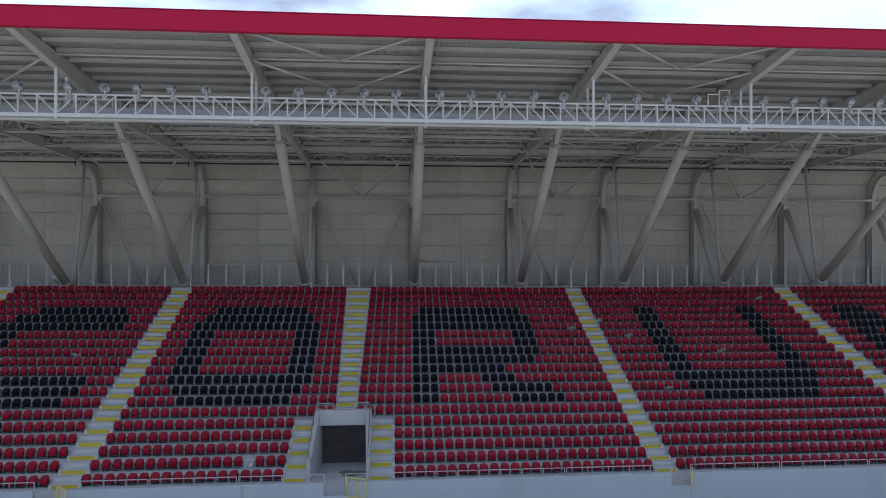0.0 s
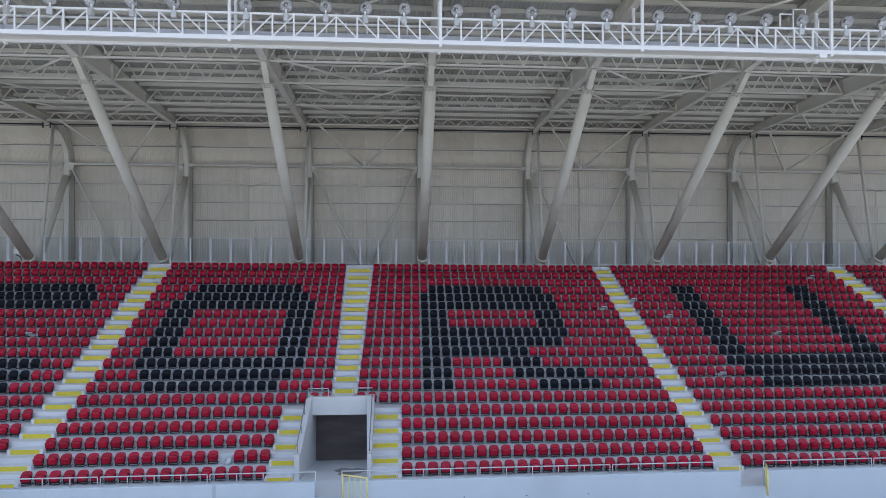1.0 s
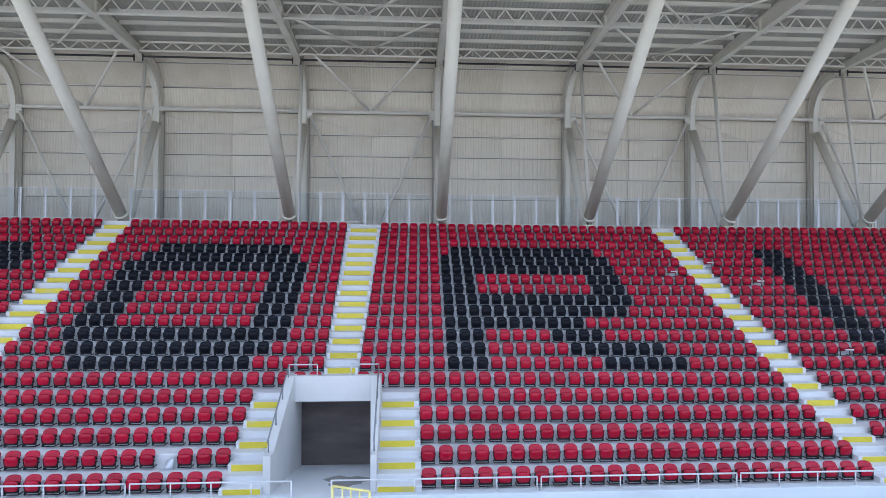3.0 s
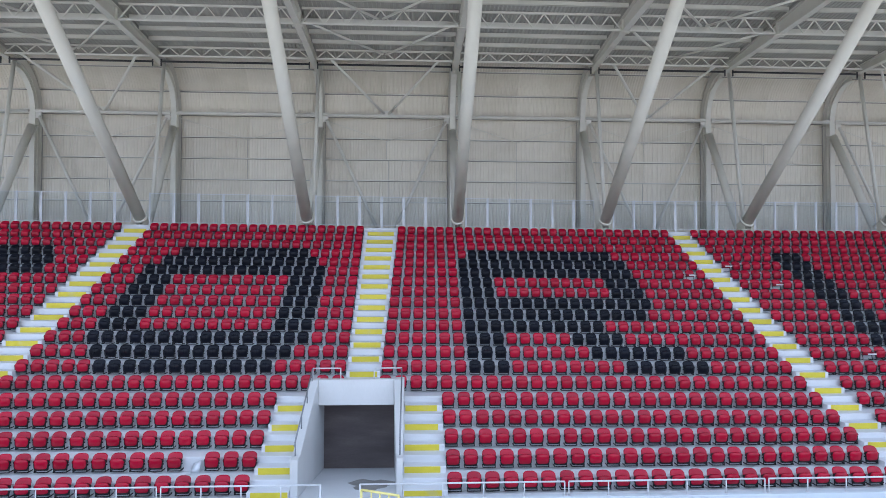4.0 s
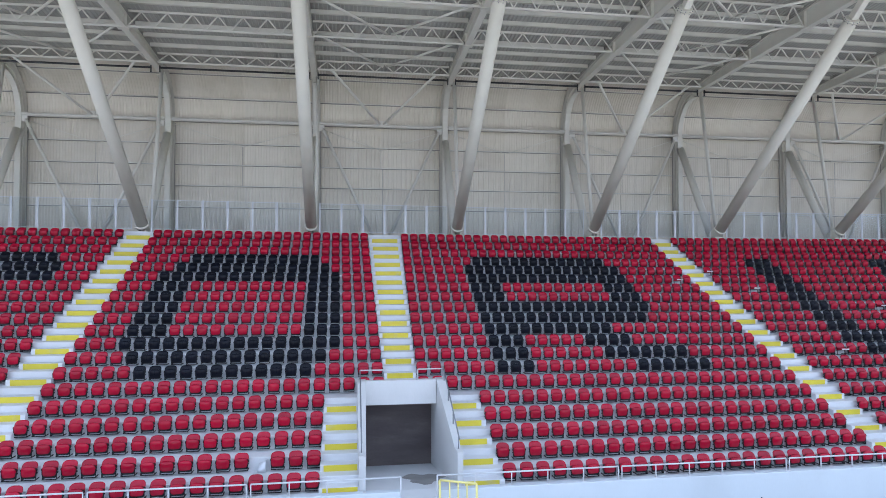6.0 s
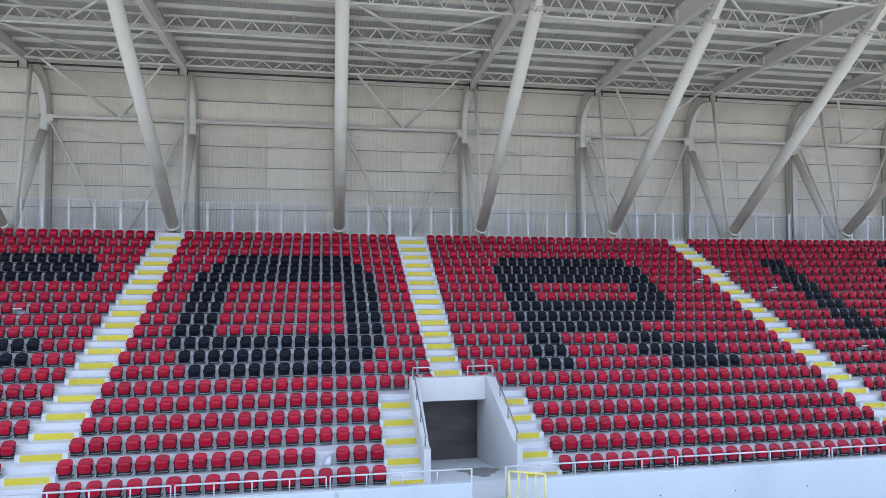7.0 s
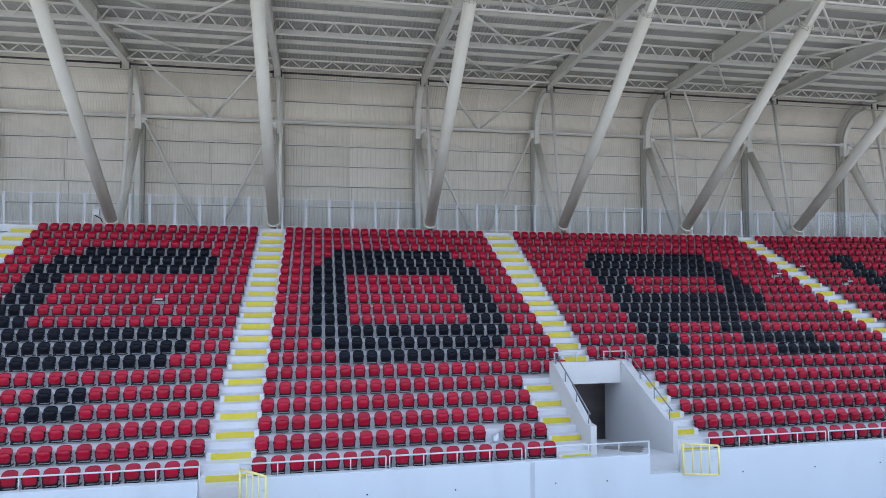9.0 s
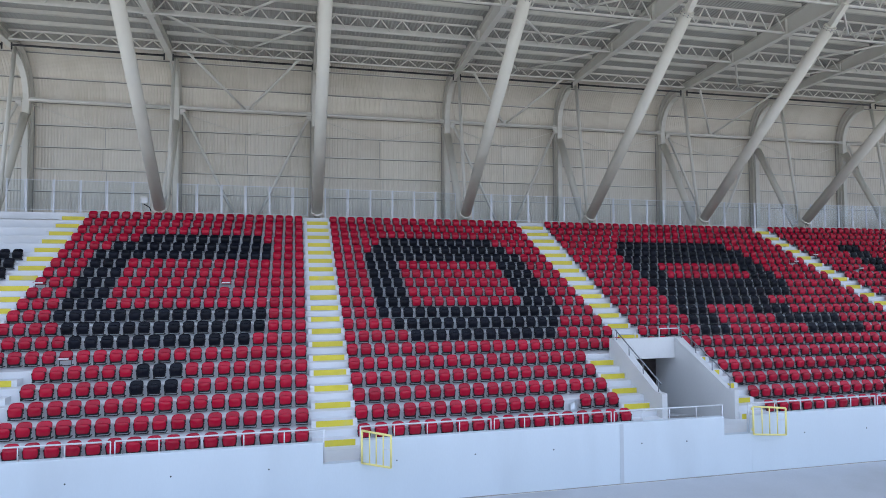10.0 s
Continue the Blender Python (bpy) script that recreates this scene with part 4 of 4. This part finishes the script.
arc = []
for i in range(10):
    w = radians((0, 10, 20, 29.5, 41, 53, 65, 72, 80, 88)[i])
    arc.append((WALL_Y - 2.25 * (1 - math.cos(w)), 16.31 + 2.75 * math.sin(w), math.cos(w), math.sin(w)))
for a, c in BAYS:
    half = (c - a) / 2
    flat_me = {}
    for z0, z1 in zip(LEVELS, LEVELS[1:]):
        me = cladding(half - 0.012, [(0, 0, 1, 0), (0, z1 - z0 - 0.045, 1, 0)]).mesh("cladding_panel", CLAD)
        for s in (0, 1):
            ob = part("cladding_panel", me, CLAD, wall)
            ob.location = (a + half * s + 0.006, WALL_Y, z0 + 0.022)
    curved = [cladding(half - 0.012, arc[q:q + 4], 0.016).mesh("curved_panel", CLAD) for q in (0, 3, 6)]
    for s in (0, 1):
        for q in curved:
            ob = part("curved_panel", q, CLAD, wall)
            ob.location = (a + half * s + 0.006, 0, 0)
    for z0, z1 in zip(LEVELS, LEVELS[1:-1]):
        x = (a + c) / 2 + rnd.choice((-0.12, 0.0, 0.0, 0.1))
        part("panel_seam", Build().box(x - 0.01, x + 0.01, WALL_Y - 0.004, WALL_Y + 0.05, z0 + 0.07, z1 - 0.03), DARKLINE, wall, "dark vertical panel seam")
    # a dark strip draws the shadow line under each white lip
    for z in LEVELS[1:]:
        part("joint_flashing", Build().box(a + 0.02, c - 0.02, WALL_Y - 0.010, WALL_Y + 0.06, z + 0.002, z + 0.018), DARKLINE, wall)
        part("joint_lip", Build().box(a + 0.02, c - 0.02, WALL_Y - 0.05, WALL_Y + 0.06, z + 0.02, z + 0.068), STEELD, wall, "white joint lip")
    # dark tubes draw the same lip shadow on the curved part
    for q in (3, 6):
        part("joint_flashing", Build().tube((a + 0.02, arc[q][0] - 0.01, arc[q][1] - 0.035), (c - 0.02, arc[q][0] - 0.01, arc[q][1] - 0.035), 0.028, 6), DARKLINE, wall)
        part("joint_lip", Build().tube((a + 0.02, arc[q][0] - 0.02, arc[q][1] + 0.02), (c - 0.02, arc[q][0] - 0.02, arc[q][1] + 0.02), 0.03, 6), STEELD, wall, "white joint lip")
for x in FRAMES:
    b = Build().box(x - 0.24, x + 0.24, WALL_Y - 0.13, WALL_Y - 0.052, PLATFORM, 16.3)
    for (y0, z0, c0, s0), (y1, z1, c1, s1) in zip(arc, arc[1:]):
        b.side([(y0 - c0 * 0.13, z0 - s0 * 0.13), (y0 - c0 * 0.052, z0 - s0 * 0.052), (y1 - c1 * 0.052, z1 - s1 * 0.052), (y1 - c1 * 0.13, z1 - s1 * 0.13)], x - 0.24, x + 0.24)
    part("cover_strip", b, COVER, wall, "darker vertical cover strip behind a column")
    # thin dark strips along both edges of the cover strip
    for sx in (-1, 1):
        part("cover_gap", Build().box(x + sx * 0.258 - 0.013, x + sx * 0.258 + 0.013, WALL_Y - 0.06, WALL_Y - 0.03, PLATFORM, 16.2), DARKLINE, wall, "dark gap beside the cover strip")
b = Build()
b.box(X0, X1, WALL_Y + 0.08, WALL_Y + 0.3, GROUND_Z, 16.4)
part("wall_core", b, CLAD, wall)
b = Build()
for (y0, z0, c0, s0), (y1, z1, c1, s1) in zip(arc, arc[1:]):
    b.side([(y0 + c0 * 0.1, z0 + s0 * 0.1), (y0 + c0 * 0.3, z0 + s0 * 0.3), (y1 + c1 * 0.3, z1 + s1 * 0.3), (y1 + c1 * 0.1, z1 + s1 * 0.1)], X0, X1)
part("eaves_core", b, CLAD, wall)

# ---- lighting gantry ----
GY, GZ = 1.0, 18.02


def make_gantry(length):
    g = thing("lighting_gantry", "white steel lattice walkway hung under the roof for floodlights", "gantry", "lighting gantries")
    part("front_beam", Build().box(0, length, -0.06, 0.06, 0, 0.16), GANTRY, g)
    part("rear_beam", Build().box(0, length, 0.84, 0.96, 0, 0.16), GANTRY, g)
    part("deck", Build().box(0, length, 0.065, 0.835, 0.10, 0.15), STEEL, g, "grey walkway deck")
    part("kick_plate", Build().box(0.02, length - 0.02, 0.80, 0.82, 0.17, 0.62), GALV, g, "pale blue-grey cable trough")
    for y in (0.0, 0.9):
        part("top_rail", Build().box(0, length, y - 0.04, y + 0.04, 0.96, 1.03), GANTRY, g)
    n = 10
    for i in range(n + 1):
        x = length * i / n
        if i not in (0, n):
            part("upright", Build().box(x - 0.03, x + 0.03, -0.03, 0.03, 0.16, 0.96), GANTRY, g)
        if i < n:
            x1 = length * (i + 1) / n
            z0, z1 = (0.18, 0.94) if i < n / 2 else (0.94, 0.18)
            part("diagonal", Build().bar((x + 0.03, 0, z0), (x1 - 0.03, 0, z1), 0.035, 0.045), GANTRY, g)
            if i % 2 == 0:
                part("rear_upright", Build().box(x + 0.3, x + 0.35, 0.87, 0.92, 0.16, 0.96), GANTRY, g)
    for y in (0.0, 0.9):
        part("hanger_post", Build().box(-0.055, 0.055, y - 0.055, y + 0.055, -0.08, roof(GY + y) - GZ + 0.02), GANTRY, g)
    return g


def bowl_shape(c, axis, radius, out=False):
    """A round bowl open towards axis: verts and faces."""
    side = axis.cross(Vector((1, 0, 0))).normalized()
    across = Vector((1, 0, 0))
    n, v, f = 18, [], []
    steps = ((1.0, 0.14), (0.93, 0.08), (0.78, 0.02), (0.5, -0.05), (0.2, -0.08))
    for r, d in steps:
        v += [c + axis * d + (across * math.cos(2 * math.pi * i / n) + side * math.sin(2 * math.pi * i / n)) * radius * r for i in range(n)]
    for j in range(len(steps) - 1):
        for i in range(n):
            q = (j * n + i, j * n + (i + 1) % n, (j + 1) * n + (i + 1) % n, (j + 1) * n + i)
            f.append(q if out else q[::-1])
    last = (len(steps) - 1) * n
    f.append(tuple(range(last, last + n)))
    return v, f


def make_lamp():
    l = thing("floodlight", "round floodlight with a silvery reflector on the gantry rail", "floodlight", "floodlights")
    tilt = Vector((0, -0.86, -0.5)).normalized()
    c = Vector((0, 0, 0.31))
    bowl = part("reflector", Build().add(*bowl_shape(c, tilt, 0.24), True), LAMPGLASS, l, "bright silvery reflector bowl")
    part("bulb", Build().tube(c - tilt * 0.02, c + tilt * 0.07, 0.03, 10, 0.02), GANTRY, bowl)
    part("housing", Build().add(*bowl_shape(c - tilt * 0.02, tilt, 0.258, True), True), LAMPBODY, l)
    part("gear_box", Build().box(-0.09, 0.09, -0.10, 0.05, -0.30, -0.03), LAMPBODY, l)
    part("yoke", Build().box(-0.03, 0.03, -0.03, 0.03, -0.06, 0.14), GANTRY, l)
    return l


lamp = None
for a, c in BAYS:
    g = make_gantry(c - a)
    g.matrix_basis = pose(a, GY, GZ)
    for q in range(5):
        m = pose(a + 0.6 + q * 1.465, GY - 0.02, GZ + 1.03, 0, 0, rnd.uniform(-24, 24))
        if lamp is None:
            lamp = make_lamp()
            lamp.matrix_basis = m
        else:
            copy_thing(lamp, m)

# ---- small things ----
hatch = thing("gantry_hatch", "thin white guard rails round the gantry access hatch", "guard rail", at=(FRAMES[6] + 5.6, GY, GZ + 1.03))
for x, h in ((0.0, 0.55), (0.55, 0.75), (1.05, 0.75), (1.6, 0.35)):
    part("post", Build().box(x - 0.022, x + 0.022, -0.022, 0.022, 0.0, h), GANTRY, hatch)
part("top_bar", Build().box(0.0, 0.55, -0.02, 0.02, 0.51, 0.55), GANTRY, hatch)
part("top_bar", Build().box(0.55, 1.05, -0.02, 0.02, 0.71, 0.75), GANTRY, hatch)
box = thing("drop_bracket", "white steel bracket under the gantry joint", "bracket", at=(FRAMES[7] - 0.4, GY - 0.02, GZ))
part("plate", Build().box(-0.16, 0.16, -0.09, -0.065, -0.16, 0.02), GANTRY, box)
part("arm", Build().box(-0.10, -0.04, -0.06, 0.9, -0.10, -0.03), GANTRY, box)
device = thing("junction_box", "small grey box with a dark lever on the fence post", "box", at=(-25.0, 17.9, tread(ROWS_N, -25.0)))
part("stem", Build().box(-0.2, -0.17, -0.02, 0.02, 0.0, 0.86), FENCE, device)
body = part("box_body", Build().box(-0.17, 0.16, -0.10, 0.03, 0.55, 0.82, bevel=0.02), LAMPBODY, device)
part("lid", Build().box(-0.18, 0.17, -0.11, 0.04, 0.822, 0.85, bevel=0.02), LAMPBODY, body)
part("lever", Build().bar((-0.05, -0.05, 0.52), (0.22, -0.05, 0.36), 0.03, 0.05), DARK, device, "dark bent lever")
part("lever_end", Build().bar((0.22, -0.05, 0.37), (0.30, -0.05, 0.16), 0.03, 0.045), DARK, device)
